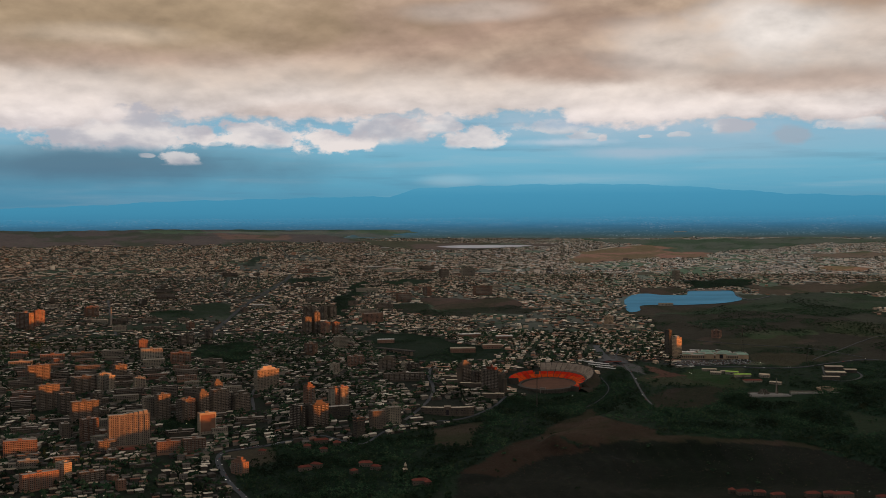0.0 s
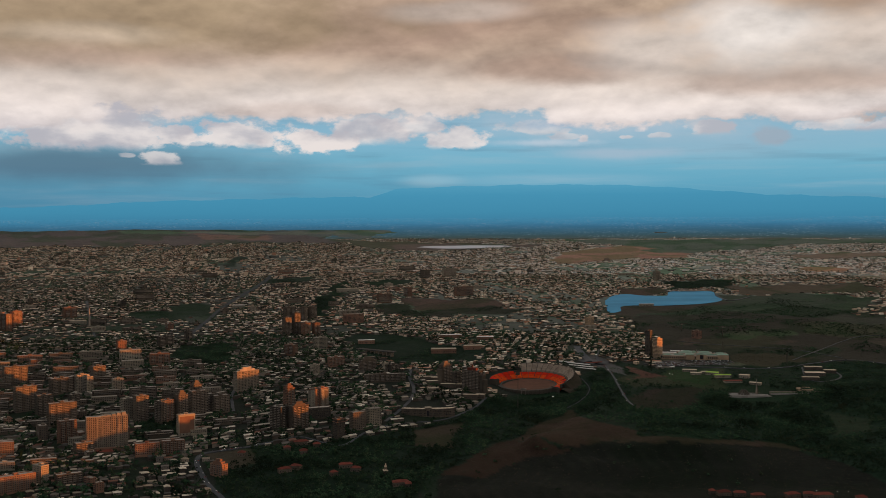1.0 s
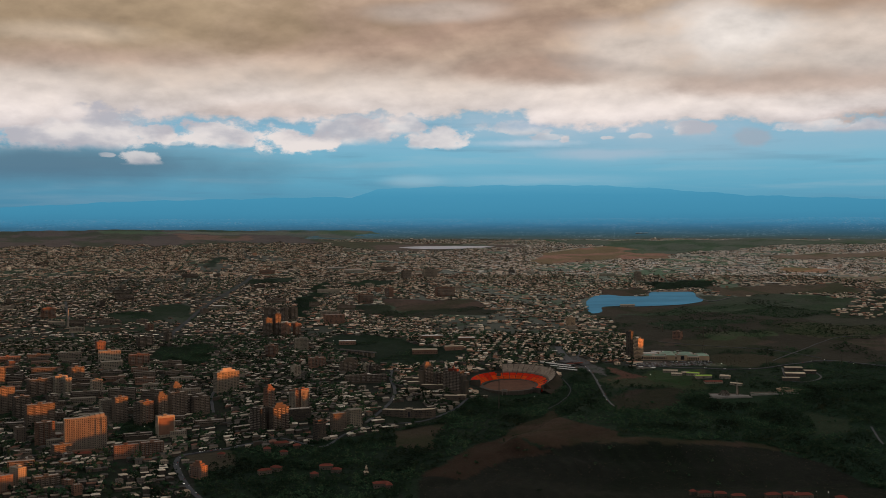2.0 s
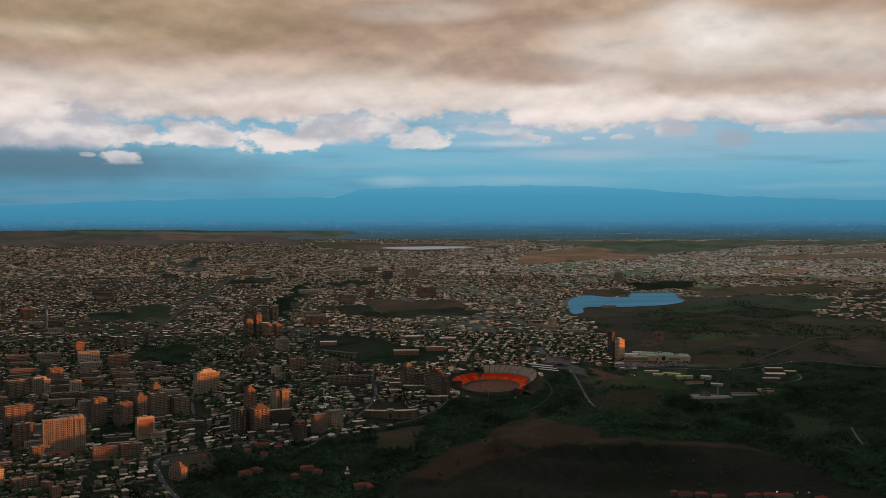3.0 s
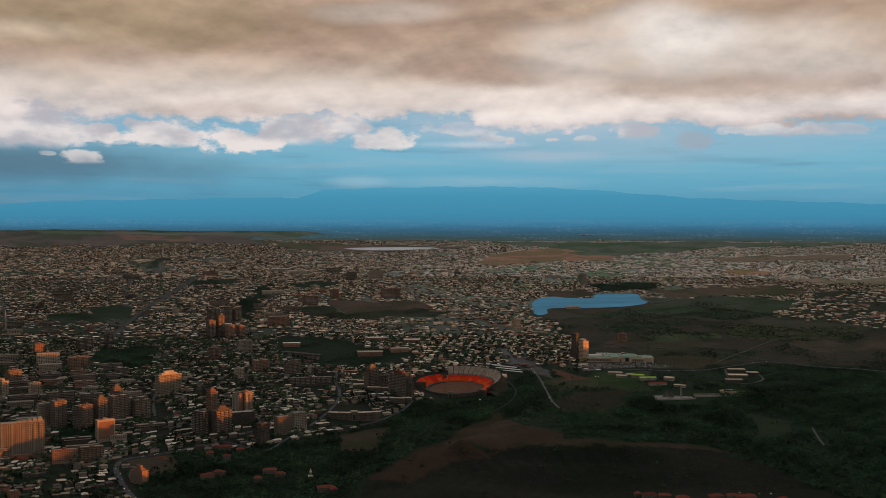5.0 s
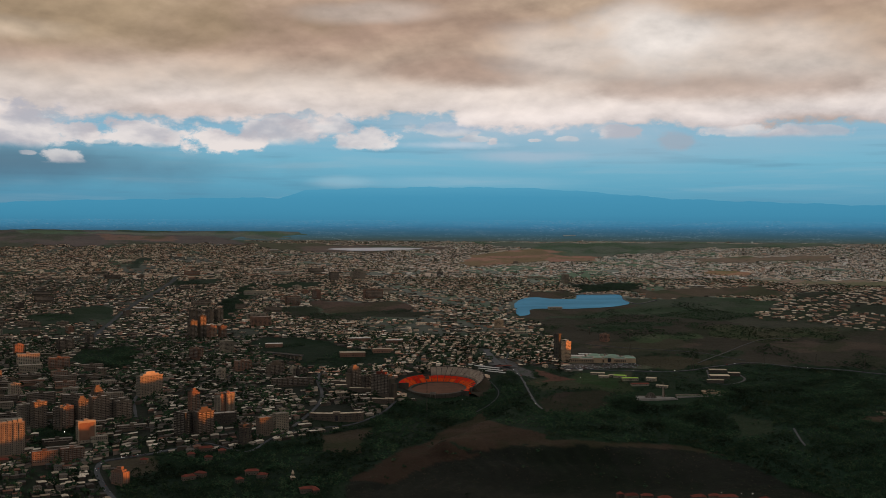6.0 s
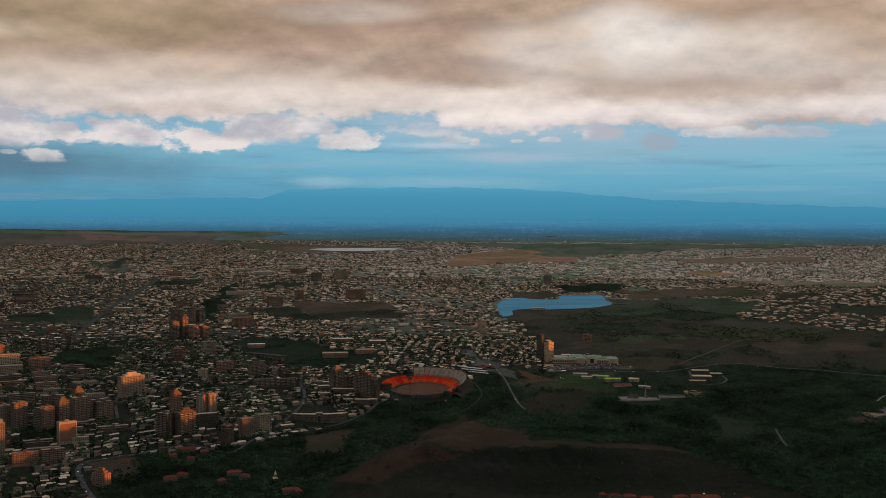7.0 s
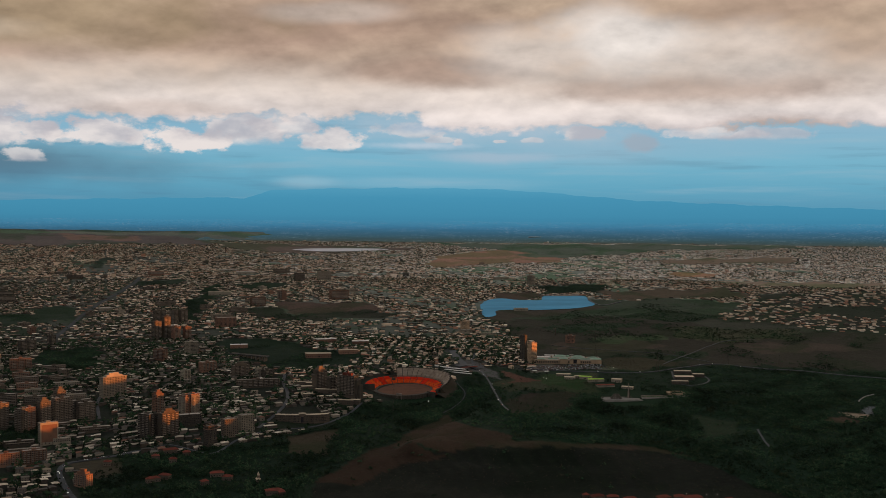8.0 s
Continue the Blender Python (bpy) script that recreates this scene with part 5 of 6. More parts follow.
for cxy, ln in (((153, 2568), 44), ((177, 2553), 62), ((182, 2533), 66), ((188, 2513), 60)):
    canopy(*cxy, ln, 3.4, -40, M["white_roof"], "long narrow white canopy roof on posts")
canopy(*(212, 2566), 40, 10, 28, M["tile"], "long red canopy roof on posts")
canopy(*(379, 2522), 10, 7, 20, M["white_roof"], "small white canopy roof on posts")
canopy(*(353, 2529), 10, 7, 20, M["white_roof"], "small white canopy roof on posts")


# ---------------------------------------------------------------- shopping hall with a car park
def build_mall():
    x, y = (442, 2603)
    FOOT.append((x, y + 40, 92.0))
    b = root("shopping_hall", x, y + 14, -6, "long sandstone shopping hall with green metal roofs and an arcade", "shopping hall")
    L, B = 76.0, 78.0
    part("wall", Shape().box(-L, L, -13, 13, -8, 6.5), M["sandstone"], b)
    part("roof", Shape().box(-L + 0.5, L - 0.5, -12.5, 12.5, 6.5, 7.0), M["roof"], b, "grey flat roof deck")
    # wings behind the arcade, each with a deck of its own
    for x0, x1, y0, y1, h in ((-L, -36, 13, 52, 7.5), (-34, 8, 13, 66, 8.5), (10, 44, 13, B, 7.0), (46, L, 13, 48, 7.5)):
        wing = part("wing", Shape().box(x0, x1, y0 + 0.1, y1, -8, h), M["sandstone"], b)
        part("wing_roof", Shape().box(x0 + 0.6, x1 - 0.6, y0 + 0.7, y1 - 0.6, h, h + 0.4), M["roof"], wing, "grey flat roof deck")
        for q in range(3):
            u = x0 + (q + 0.5) * (x1 - x0) / 3
            part("roof_unit", Shape().box(u - 1.6, u + 1.6, y1 - 12, y1 - 9, h + 0.4, h + 2.4), M["slab"], wing)
    for cx, cy, w, d, h in ((-60, 0, 18, 18, 8), (-10, -2, 18, 22, 9.5), (16, -2, 22, 24, 10), (64, 0, 22, 22, 9)):
        part("pavilion", Shape().box(cx - w / 2, cx + w / 2, cy - d / 2 - 3, cy + d / 2 - 3, -6, h), M["sandstone"], b)
        part("pavilion_roof", Shape().hip(cx - w / 2 - 1, cx + w / 2 + 1, cy - d / 2 - 4, cy + d / 2 - 2, h, 3.0), M["green_roof"], b, "green metal hipped roof")
    for cx, cy, w, d, h in ((-18, 30, 30, 16, 8.9), (-14, 52, 26, 14, 8.9), (27, 28, 28, 18, 7.4), (27, 56, 26, 14, 7.4), (60, 32, 22, 14, 7.9), (-34, 3, 22, 8, 7.0), (40, 3, 22, 8, 7.0)):
        part("roof_strip", Shape().hip(cx - w / 2, cx + w / 2, cy - d / 2, cy + d / 2, h, 2.8, 0.6 if d < 10 else None), M["green_roof"], b, "green metal ridge roof")
    part("skylight", Shape().tube(2, 30, 8.5, 12.5, 5.0, 3.6, 12).tube(2, 30, 12.5, 14.0, 3.6, 0.6, 12), M["green_roof"], b, "green metal drum with a cone")
    for cx, cy, w in ((-56, 40, 34), (-28, 74, 44), (24, 84, 30)):
        part("market_shed", Shape().hip(cx - w / 2, cx + w / 2, cy - 4, cy + 4, 8.0, 1.2, 0.3).box(cx - w / 2 + 0.5, cx + w / 2 - 0.5, cy - 3.6, cy + 3.6, -6, 8.0), M["white_roof"], b, "pale metal shed roof")
    for i in range(36):
        u = -L + 3 + i * (2 * L - 6) / 35
        part("arcade_opening", Shape().box(u - 1.2, u + 1.2, -13.1, -12.6, 0.2, 4.6).tube(u, -12.85, 4.6, 4.9, 0.9, 0.5, 6), M["glass"], b)
    part("gate_arch", Shape().box(12, 20, -17.3, -16.2, 0, 9), M["glass"], b)


build_mall()


# ---------------------------------------------------------------- memorial
def build_memorial():
    x, y = (495, 2302)
    FOOT.append((x + 25, y, 60.0))
    pz = root("memorial_plaza", x + 6, y, 0, "pale paved memorial plaza on a wooded hill", "plaza")
    part("paving", Shape().box(-42, 34, -14, 16, -10, 1.6), M["paving"], pz)
    part("step", Shape().box(-44, 36, -16, -14, -10, 1.2).box(-46, 38, -18, -16, -10, 0.8), M["paving"], pz)
    part("parapet", Shape().box(-42, 34, 15.4, 16, 1.6, 2.6), M["slab"], pz)
    walk_ = root("memorial_wall", *(591, 2309), 3, "long low basalt memorial wall beside a lawn", "wall")
    part("wall", Shape().box(-52, 52, -0.8, 0.8, -8, 3.2), M["slab"], walk_)
    part("lawn", Shape().box(-50, 50, -6.5, -1.0, -8, 1.2), M["lawn"], walk_, "narrow green lawn")
    part("footpath", Shape().box(-52, 52, -10, -6.8, -8, 1.1), M["paving"], walk_, "pale footpath")
    sp = root("memorial_spire", x + 19, y + 3, 0, "tall tapering split granite needle", "obelisk")
    part("needle", Shape().tube(-0.9, 0, 0, 31, 2.2, 0.3, 4), M["slab"], sp)
    part("half_needle", Shape().tube(1.7, 0.6, 0, 21, 1.5, 0.2, 4), M["dark"], sp)
    fl = root("memorial_cone", x - 7, y + 2, 0, "ring of inward leaning dark basalt slabs", "memorial")
    for i in range(12):
        a = 2 * math.pi * i / 12
        s = Shape()
        for ca, (r, z, wd) in ((0, (13, 1.0, 2.4)), (1, (12, 1.0, 2.4)), (2, (4.2, 10.5, 1.0)), (3, (5.0, 10.8, 1.0))):
            for sg in (-1, 1):
                s.v.append((r * math.cos(a) - sg * wd * math.sin(a), r * math.sin(a) + sg * wd * math.cos(a), z))
        s.f = [(0, 1, 7, 6), (2, 4, 5, 3), (0, 6, 4, 2), (1, 3, 5, 7), (4, 6, 7, 5), (0, 2, 3, 1)]
        part("slab", s, M["dark"], fl)
    rg = root("memorial_ring", *(617, 2331), 0, "round pale museum ring sunk in the hill", "museum")
    part("ring", ring_piece(0, 0, 13, 19, 1, -1, 2.4, 0, 360, 36, 0), M["sandstone"], rg)
    part("court", Shape().tube(0, 0, -3, 0.6, 13, 13, 28), M["dark"], rg)
    part("ramp", Shape().box(16, 34, -5, -1, -6, 1.2), M["sandstone"], rg)


build_memorial()


def shed(name, x, y, w, d, h, yaw, roof, label, category="shed", wall="pale", rise=1.6, inset=0.3):
    b = root(name, x, y, yaw, label, category)
    FOOT.append((x, y, max(w, d) * 0.55))
    part("wall", Shape().box(-w / 2, w / 2, -d / 2, d / 2, -5, h), M[wall], b)
    part("roof", Shape().hip(-w / 2 - 0.7, w / 2 + 0.7, -d / 2 - 0.7, d / 2 + 0.7, h, rise, inset), M[roof], b)
    s = Shape()
    add_windows(s, w, d, 1.2, 4.0, min(1.6, h - 1.8), 1.6)
    tagged(part("glazing", s, M["glass"], b), "dark window panes", kind="stuff")
    part("door", Shape().box(-1.2, 1.2, -d / 2 - 0.12, -d / 2 + 0.05, 0, 2.5), M["dark"], b)
    return b


shed("sports_hall", *(456, 2468), 26, 14, 5, -24, "lime_roof", "low sports hall with a lime-green roof")
shed("sports_hall", *(473, 2444), 34, 11, 5, 4, "lime_roof", "low sports hall with a lime-green roof")
shed("pavilion", *(518, 2439), 20, 14, 6, -30, "sand_roof", "pavilion with a pale tilted frame roof")
shed("pavilion", *(529, 2384), 24, 8, 4, -35, "sand_roof", "low pavilion with a pale roof")
shed("pavilion", *(486, 2406), 36, 18, 3, 6, "tile", "low hall with a dull red roof")
for cxy, w, d in (((676, 2498), 36, 20), ((667, 2450), 40, 24), ((703, 2468), 24, 18), ((648, 2412), 34, 14)):
    shed("museum_block", *cxy, w, d, 6, -6, "sand_roof", "low block with broad sand-coloured flat roofs", "block", "dark", 0.5)
for cxy, w, yw in (((413, 2500), 30, -8), ((422, 2471), 22, -12), ((441, 2479), 14, 10)):
    shed("club_house", *cxy, w, 9, 4, yw, "sand_roof", "low club house with pale roofs beside lawns", "club house")
for cxy, w, d, yw, rf in (((-129, 2684), 58, 30, 6, "sand_roof"), ((-61, 2719), 44, 20, 10, "sand_roof"), ((-33, 2811), 40, 16, 8, "white_roof"), ((-117, 2828), 50, 14, 12, "white_roof"), ((-320, 2766), 40, 12, 10, "white_roof")):
    shed("warehouse", *cxy, w, d, 8, yw, rf, "broad warehouse with a pale metal roof", "warehouse", "red_tuff", 1.2)
# red-roofed villas in the gorge and on the near slope
for cxy, w, d, yw in (((-156, 1806), 26, 14, 16), ((-144, 1801), 10, 16, 16), ((-366, 1958), 12, 10, 20), ((-347, 1992), 26, 9, 24), ((-335, 1945), 13, 10, 10), ((-318, 1982), 13, 10, 14), ((-438, 1926), 12, 12, 0),
                      ((-351, 1855), 22, 9, 30), ((-335, 1870), 18, 10, -20), ((346, 1772), 20, 12, 10), ((369, 1766), 18, 10, -6), ((331, 1788), 10, 8, 12), ((446, 1755), 22, 12, 14), ((472, 1757), 18, 12, -8), ((490, 1751), 30, 12, 6),
                      ((-254, 1882), 22, 9, 12), ((-235, 1865), 16, 9, -14), ((-268, 1842), 12, 9, 30), ((-548, 1942), 12, 9, 20), ((-669, 1905), 30, 9, 22), ((393, 1750), 20, 10, 8), ((542, 1731), 16, 10, 8)):
    shed("villa", *cxy, w, d, 6, yw, "tile", "stone villa with a dull red hipped roof among trees", "villa", "tuff", 3.2, None)
for cxy, w, d, yw in (((-112, 2436), 60, 16, -8), ((-133, 2409), 36, 14, 12), ((-98, 2384), 44, 12, -8), ((-155, 2444), 24, 12, 10), ((-56, 2317), 30, 14, -10), ((-37, 2322), 18, 12, -12), ((-134, 2353), 20, 14, 10)):
    shed("service_block", *cxy, w, d, 8, yw, "sand_roof", "low tan block with broad flat roofs", "service block", "tuff", 0.6)


def chapel(x, y):
    b = root("chapel", x, y, 15, "small stone chapel with a pointed drum among trees", "chapel")
    part("nave", Shape().box(-3.5, 3.5, -5, 5, -3, 5), M["tuff"], b)
    part("nave_roof", Shape().hip(-4, 4, -5.4, 5.4, 5, 2.4, 0.2), M["sand_roof"], b)
    part("drum", Shape().tube(0, 0, 5, 11, 2.2, 2.2, 10), M["tuff"], b)
    part("spire", Shape().tube(0, 0, 11, 17, 2.6, 0.1, 10), M["sand_roof"], b)


chapel(*(-185, 1856))


def build_crescent():
    """A long curved school-like block with a gate in its middle."""
    x, y = (-136, 2200)
    FOOT.append((x, y + 10, 62.0))
    b = root("crescent_block", x, y, 4, "long curved tan stone block of four storeys with a central gate", "public building")
    for k in range(-5, 6):
        a = math.radians(k * 7.5)
        u, v = math.sin(a) * 98, 34 - math.cos(a) * 34 * 1.0
        tall = 16.5 if k == 0 else 14.0
        wing = part("gate_house" if k == 0 else "wing", Shape().box(-6.6, 6.6, -6, 6, -6, tall).box(-6.9, 6.9, -6.3, 6.3, tall - 0.6, tall + 0.4), M["tuff"], b, at=(u * 0.72, v, 0))
        wing.rotation_euler = (0, 0, a * 0.8)
        s = Shape()
        for lv in range(4):
            add_windows(s, 13.2, 12, 1.4 + lv * 3.2, 2.6, 1.7, 1.3)
        tagged(part("glazing", s if k else Shape().box(-2.6, 2.6, -6.3, -5.6, 0, 11), M["glass"], wing, "dark panes in rows"), kind="stuff")
        part("wing_roof", Shape().hip(-6.8, 6.8, -6.2, 6.2, tall + 0.4, 1.4), M["sand_roof"], wing)


build_crescent()


def build_bridge():
    a, e = np.array((-334, 2708), float), np.array((-241, 2637), float)
    mid, yaw = (a + e) / 2, math.degrees(math.atan2(*(e - a)[::-1]))
    L = float(np.linalg.norm(e - a)) / 2
    b = root("bridge", *mid, yaw, "grey concrete arch bridge over the gorge", "bridge")
    part("deck", Shape().box(-L, L, -6, 6, 5.5, 7.0), M["wet"], b)
    for sg in (-1, 1):
        part("railing", Shape().box(-L, L, sg * 6 - 0.2, sg * 6 + 0.2, 7.0, 8.2), M["slab"], b)
    for i in range(9):
        u = -L + (i + 0.5) * 2 * L / 9
        part("pier", Shape().box(u - 1.2, u + 1.2, -5, 5, -10, 5.5), M["slab"], b)


build_bridge()


def crane(x, y, tall, arm, yaw):
    b = root("tower_crane", x, y, yaw, "thin dark tower crane on a building site", "crane")
    part("tower", Shape().box(-0.9, 0.9, -0.9, 0.9, -2, tall), M["dark"], b)
    part("jib", Shape().box(-arm * 0.3, arm, -0.6, 0.6, tall - 1.4, tall), M["dark"], b)
    part("counterweight", Shape().box(-arm * 0.3, -arm * 0.2, -1.2, 1.2, tall - 4, tall - 1.4), M["slab"], b)
    part("cab", Shape().box(-1.3, 1.3, -2.2, -0.9, tall - 4, tall - 1.4), M["slab"], b)


crane(*(546, 2825), 26, -22, 6)
crane(*(457, 2890), 20, 16, 14)


def mast(x, y, tall, label, category, r=2.2, name="mast"):
    b = root(name, x, y, 0, label, category)
    part("base", Shape().box(-r * 2, r * 2, -r * 2, r * 2, -3, 2), M["slab"], b)
    part("shaft", Shape().tube(0, 0, 2, tall, r, r * 0.55, 10), M["slab"], b)
    part("tip", Shape().tube(0, 0, tall, tall + 5, r * 0.3, 0.1, 6), M["dark"], b)


mast(*(-1035, 2859), 46, "tall pale monument column on a square", "column", 2.4)
for cxy, tl in (((-699, 4211), 17), ((-649, 4218), 28), ((-634, 4219), 18), ((-671, 4201), 14)):
    mast(*cxy, tl, "slender far factory chimney stack", "chimney", 1.6, "chimney_stack")
for cxy, w, d, h, rf in (((-416, 3789), 60, 12, 6, "white_roof"), ((-478, 3839), 50, 9, 5, "white_roof"), ((-452, 3430), 66, 14, 10, "sand_roof"), ((-721, 3157), 34, 12, 7, "white_roof"), ((411, 3715), 50, 10, 8, "green_roof"), ((288, 2922), 40, 6, 4, "sand_roof"),
                      ((411, 3214), 40, 8, 6, "sand_roof"), ((87, 3183), 26, 7, 4, "white_roof"), ((884, 3495), 44, 10, 4, "white_roof"), ((-493, 4262), 30, 8, 7, "white_roof"), ((160, 3793), 36, 8, 5, "white_roof"), ((652, 4654), 50, 8, 4, "white_roof"), ((-1074, 2885), 40, 12, 8, "sand_roof")):
    shed("depot", *cxy, w, d, h, 6, rf, "long far depot hall with a pale roof", "depot hall", "pale", 0.8)


# ---------------------------------------------------------------- cars
def car_kinds():
    kinds = []
    for paint in ("car_white", "car_dark", "car_red"):
        c = new("car", Shape().box(-2.2, 2.2, -0.9, 0.9, 0.35, 0.95).mesh("car", M[paint]))
        tagged(c, {"car_white": "pale passenger car on the road", "car_dark": "dark passenger car on the road", "car_red": "dull red passenger car on the road"}[paint], "car", "cars on the streets")
        cab = Shape()
        cab.v = [(-1.5, -0.8, 0.95), (1.1, -0.8, 0.95), (1.1, 0.8, 0.95), (-1.5, 0.8, 0.95), (-1.1, -0.65, 1.5), (0.5, -0.65, 1.5), (0.5, 0.65, 1.5), (-1.1, 0.65, 1.5)]
        cab.f = list(BOX)
        part("cabin", cab, M["glass"], c)
        for wx in (-1.35, 1.35):
            for wy in (-0.85, 0.85):
                wl = part("wheel", Shape().tube(0, 0, -0.12, 0.12, 0.34, 0.34, 8), M["dark"], c, at=(wx, wy, 0.34))
                wl.rotation_euler = (radians(90), 0, 0)
        part("headlight", Shape().box(2.18, 2.26, -0.75, -0.4, 0.6, 0.8).box(2.18, 2.26, 0.4, 0.75, 0.6, 0.8), M["lamp"], c, "lit headlights")
        kinds.append(c)
    return kinds


def build_cars():
    kinds, used = car_kinds(), 0
    rng = random.Random(21)
    for line, z, count in ((STREET, STREET_Z, 26), (STAD, STAD_Z, 14), (HIGH, HIGH_Z, 16)):
        for q in range(count):
            i = rng.randrange(2, len(line) - 2)
            t = line[i + 1] - line[i - 1]
            t = t / np.linalg.norm(t)
            side = rng.choice((-1, 1))
            p = line[i] + np.array([-t[1], t[0]]) * side * 2.6
            m = pose(p[0], p[1], float(z[i]) + 0.02, 0, 0, math.degrees(math.atan2(t[1], t[0])) + (180 if side > 0 else 0))
            if used < 3:
                kinds[used].matrix_basis = m
            else:
                copy_thing(kinds[rng.choice((0, 0, 1, 1, 2))], m)
            used += 1


build_cars()


def parked_cars():
    """Rows of parked cars before the shopping hall."""
    rng = random.Random(5)
    s = Shape()
    x0, y0 = (435, 2558)
    for r in range(5):
        for i in range(58):
            if rng.random() < 0.22:
                continue
            x, y = x0 - 82 + i * 2.9 + rng.uniform(-0.3, 0.3), y0 - 8 + r * 9.0
            z = float(height(x, y)) + 0.4
            s.box(x - 0.9, x + 0.9, y - 2.1, y + 2.1, z, z + 0.9)
            s.box(x - 0.75, x + 0.75, y - 1.0, y + 1.3, z + 0.9, z + 1.5)
    me = s.mesh("parked_cars", M["car_mix"])
    tagged(new("parked_cars", me), "rows of parked cars on the car park", "cars", kind="stuff")


parked_cars()
FOOT.append((*(435, 2558), 80.0))


def street_lamp(x, y, tall=7.0):
    b = root("street_lamp", x, y, 0, "lit street lamp on a thin pole", "street lamp", "lit lamps in the town")
    part("pole", Shape().tube(0, 0, -1, tall, 0.16, 0.1, 6), M["dark"], b)
    part("lantern", Shape().tube(0, 0, tall, tall + 0.7, 0.4, 0.28, 8), M["lamp"], b, "glowing white lantern")


for cxy in ((-720, 2280), (-431, 2214), (-390, 2116), (-500, 1867), (-488, 1847), (-434, 2701), (-353, 2764), (808, 2508), (363, 2452), (368, 2447), (530, 2534), (110, 2325), (485, 1766), (514, 1758), (530, 1754), (-608, 2058), (-172, 2275)):
    street_lamp(*cxy)


# ---------------------------------------------------------------- power line over the fields
def pylon(x, y, tall, yaw):
    b = root("power_pylon", x, y, yaw, "dark steel lattice pylon on open fields", "pylon", "pylons of a power line")
    for dx, dy in ((-1, -1), (1, -1), (1, 1), (-1, 1)):
        leg = Shape()
        o = 0.22
        leg.v = box_verts(dx * 2.6 - o, dx * 2.6 + o, dy * 2.6 - o, dy * 2.6 + o, -2, -2)[:4] + box_verts(dx * 0.4 - o, dx * 0.4 + o, dy * 0.4 - o, dy * 0.4 + o, tall, tall)[:4]
        leg.f = list(BOX)
        part("pylon_leg", leg, M["dark"], b)
    for z, w in ((tall * 0.72, 6.5), (tall * 0.86, 5.0), (tall * 0.97, 3.5)):
        part("cross_arm", Shape().box(-w, w, -0.3, 0.3, z, z + 0.6), M["dark"], b)


for cxy, tl in (((515, 2660), 30), ((627, 2523), 32), ((788, 2531), 30), ((895, 2504), 30), ((985, 2457), 30)):
    pylon(*cxy, tl, 70)


# ---------------------------------------------------------------- scattered town
def frac(a):
    return a - np.floor(a)


def hash2(a, b, s):
    return frac(np.sin(a * 12.9898 + b * 78.233 + s * 37.719) * 43758.5453)


def clear_of_footprints(px, py, pad=2.0):
    ok = np.ones(px.shape, bool)
    for fx, fy, fr in FOOT:
        ok &= (px - fx) ** 2 + (py - fy) ** 2 > (fr + pad) ** 2
    return ok


def town_blocks():
    """Four- to nine-storey slabs of the inner town, on its street grid."""
    quarter = [(-1254, 2470), (-857, 2551), (-675, 2527), (-560, 2355), (-480, 2061), (-543, 1991), (-654, 1834), (-890, 1748)]
    far_q = [(-821, 3774), (-158, 3837), (195, 3437), (-341, 3105), (-559, 2818), (-1237, 2700), (-1393, 3041)]
    rng = np.random.RandomState(5)
    made = 0
    for gap, row, zone, prob in ((66, 40, quarter, 0.86), (80, 80, far_q, 0.24)):
        c, s = math.cos(radians(24)), math.sin(radians(24))
        for i in range(-70, 70):
            for j in range(0, 90):
                u, v = i * gap + rng.uniform(-7, 7), j * row + rng.uniform(-6, 6)
                px, py = u * c - v * s, u * s + v * c
                r = rng.rand(6)
                if r[0] > prob or not inside(np.array([px]), np.array([py]), zone)[0]:
                    continue
                if land_cover(np.array([px]), np.array([py]))[0] >= 0 or not clear_of_footprints(np.array([px]), np.array([py]), 8)[0]:
                    continue
                cross = r[4] > 0.78
                w = 20 + 10 * r[1] if cross else 30 + 28 * r[1]
                h = (9, 9, 12, 12, 15, 15 if px < -850 else 25)[int(r[2] * 6)]
                wall = ("tuff", "dark", "pale", "tuff", "red_tuff", "tuff")[int(r[3] * 6)]
                colour = {"tuff": "brown tuff", "dark": "dark grey stone", "pale": "pale plastered", "red_tuff": "reddish tuff"}[wall]
                building(FLATS, px, py, w, h, 12 + 3 * r[5], -58 if cross else 24, wall, f"{colour} block of flats with a flat felt roof", "apartment block", int(w / 7), hut=r[5] > 0.4, group="blocks of flats in the town")
                made += 1
                if made > 340:
                    return


town_blocks()


FOLD = 174.3         # the plain beyond is drawn in: true kilometres are folded into the last stretch before the rim


def lay(xt, yt):
    """True plan metres to the folded plan: place and the size that things have there."""
    R = 650.0 / (FOLD / yt + SLOPE)
    az = np.arctan(xt / (1.952 * yt))
    return R * np.sin(az), R * np.cos(az), 0.512 * R / yt


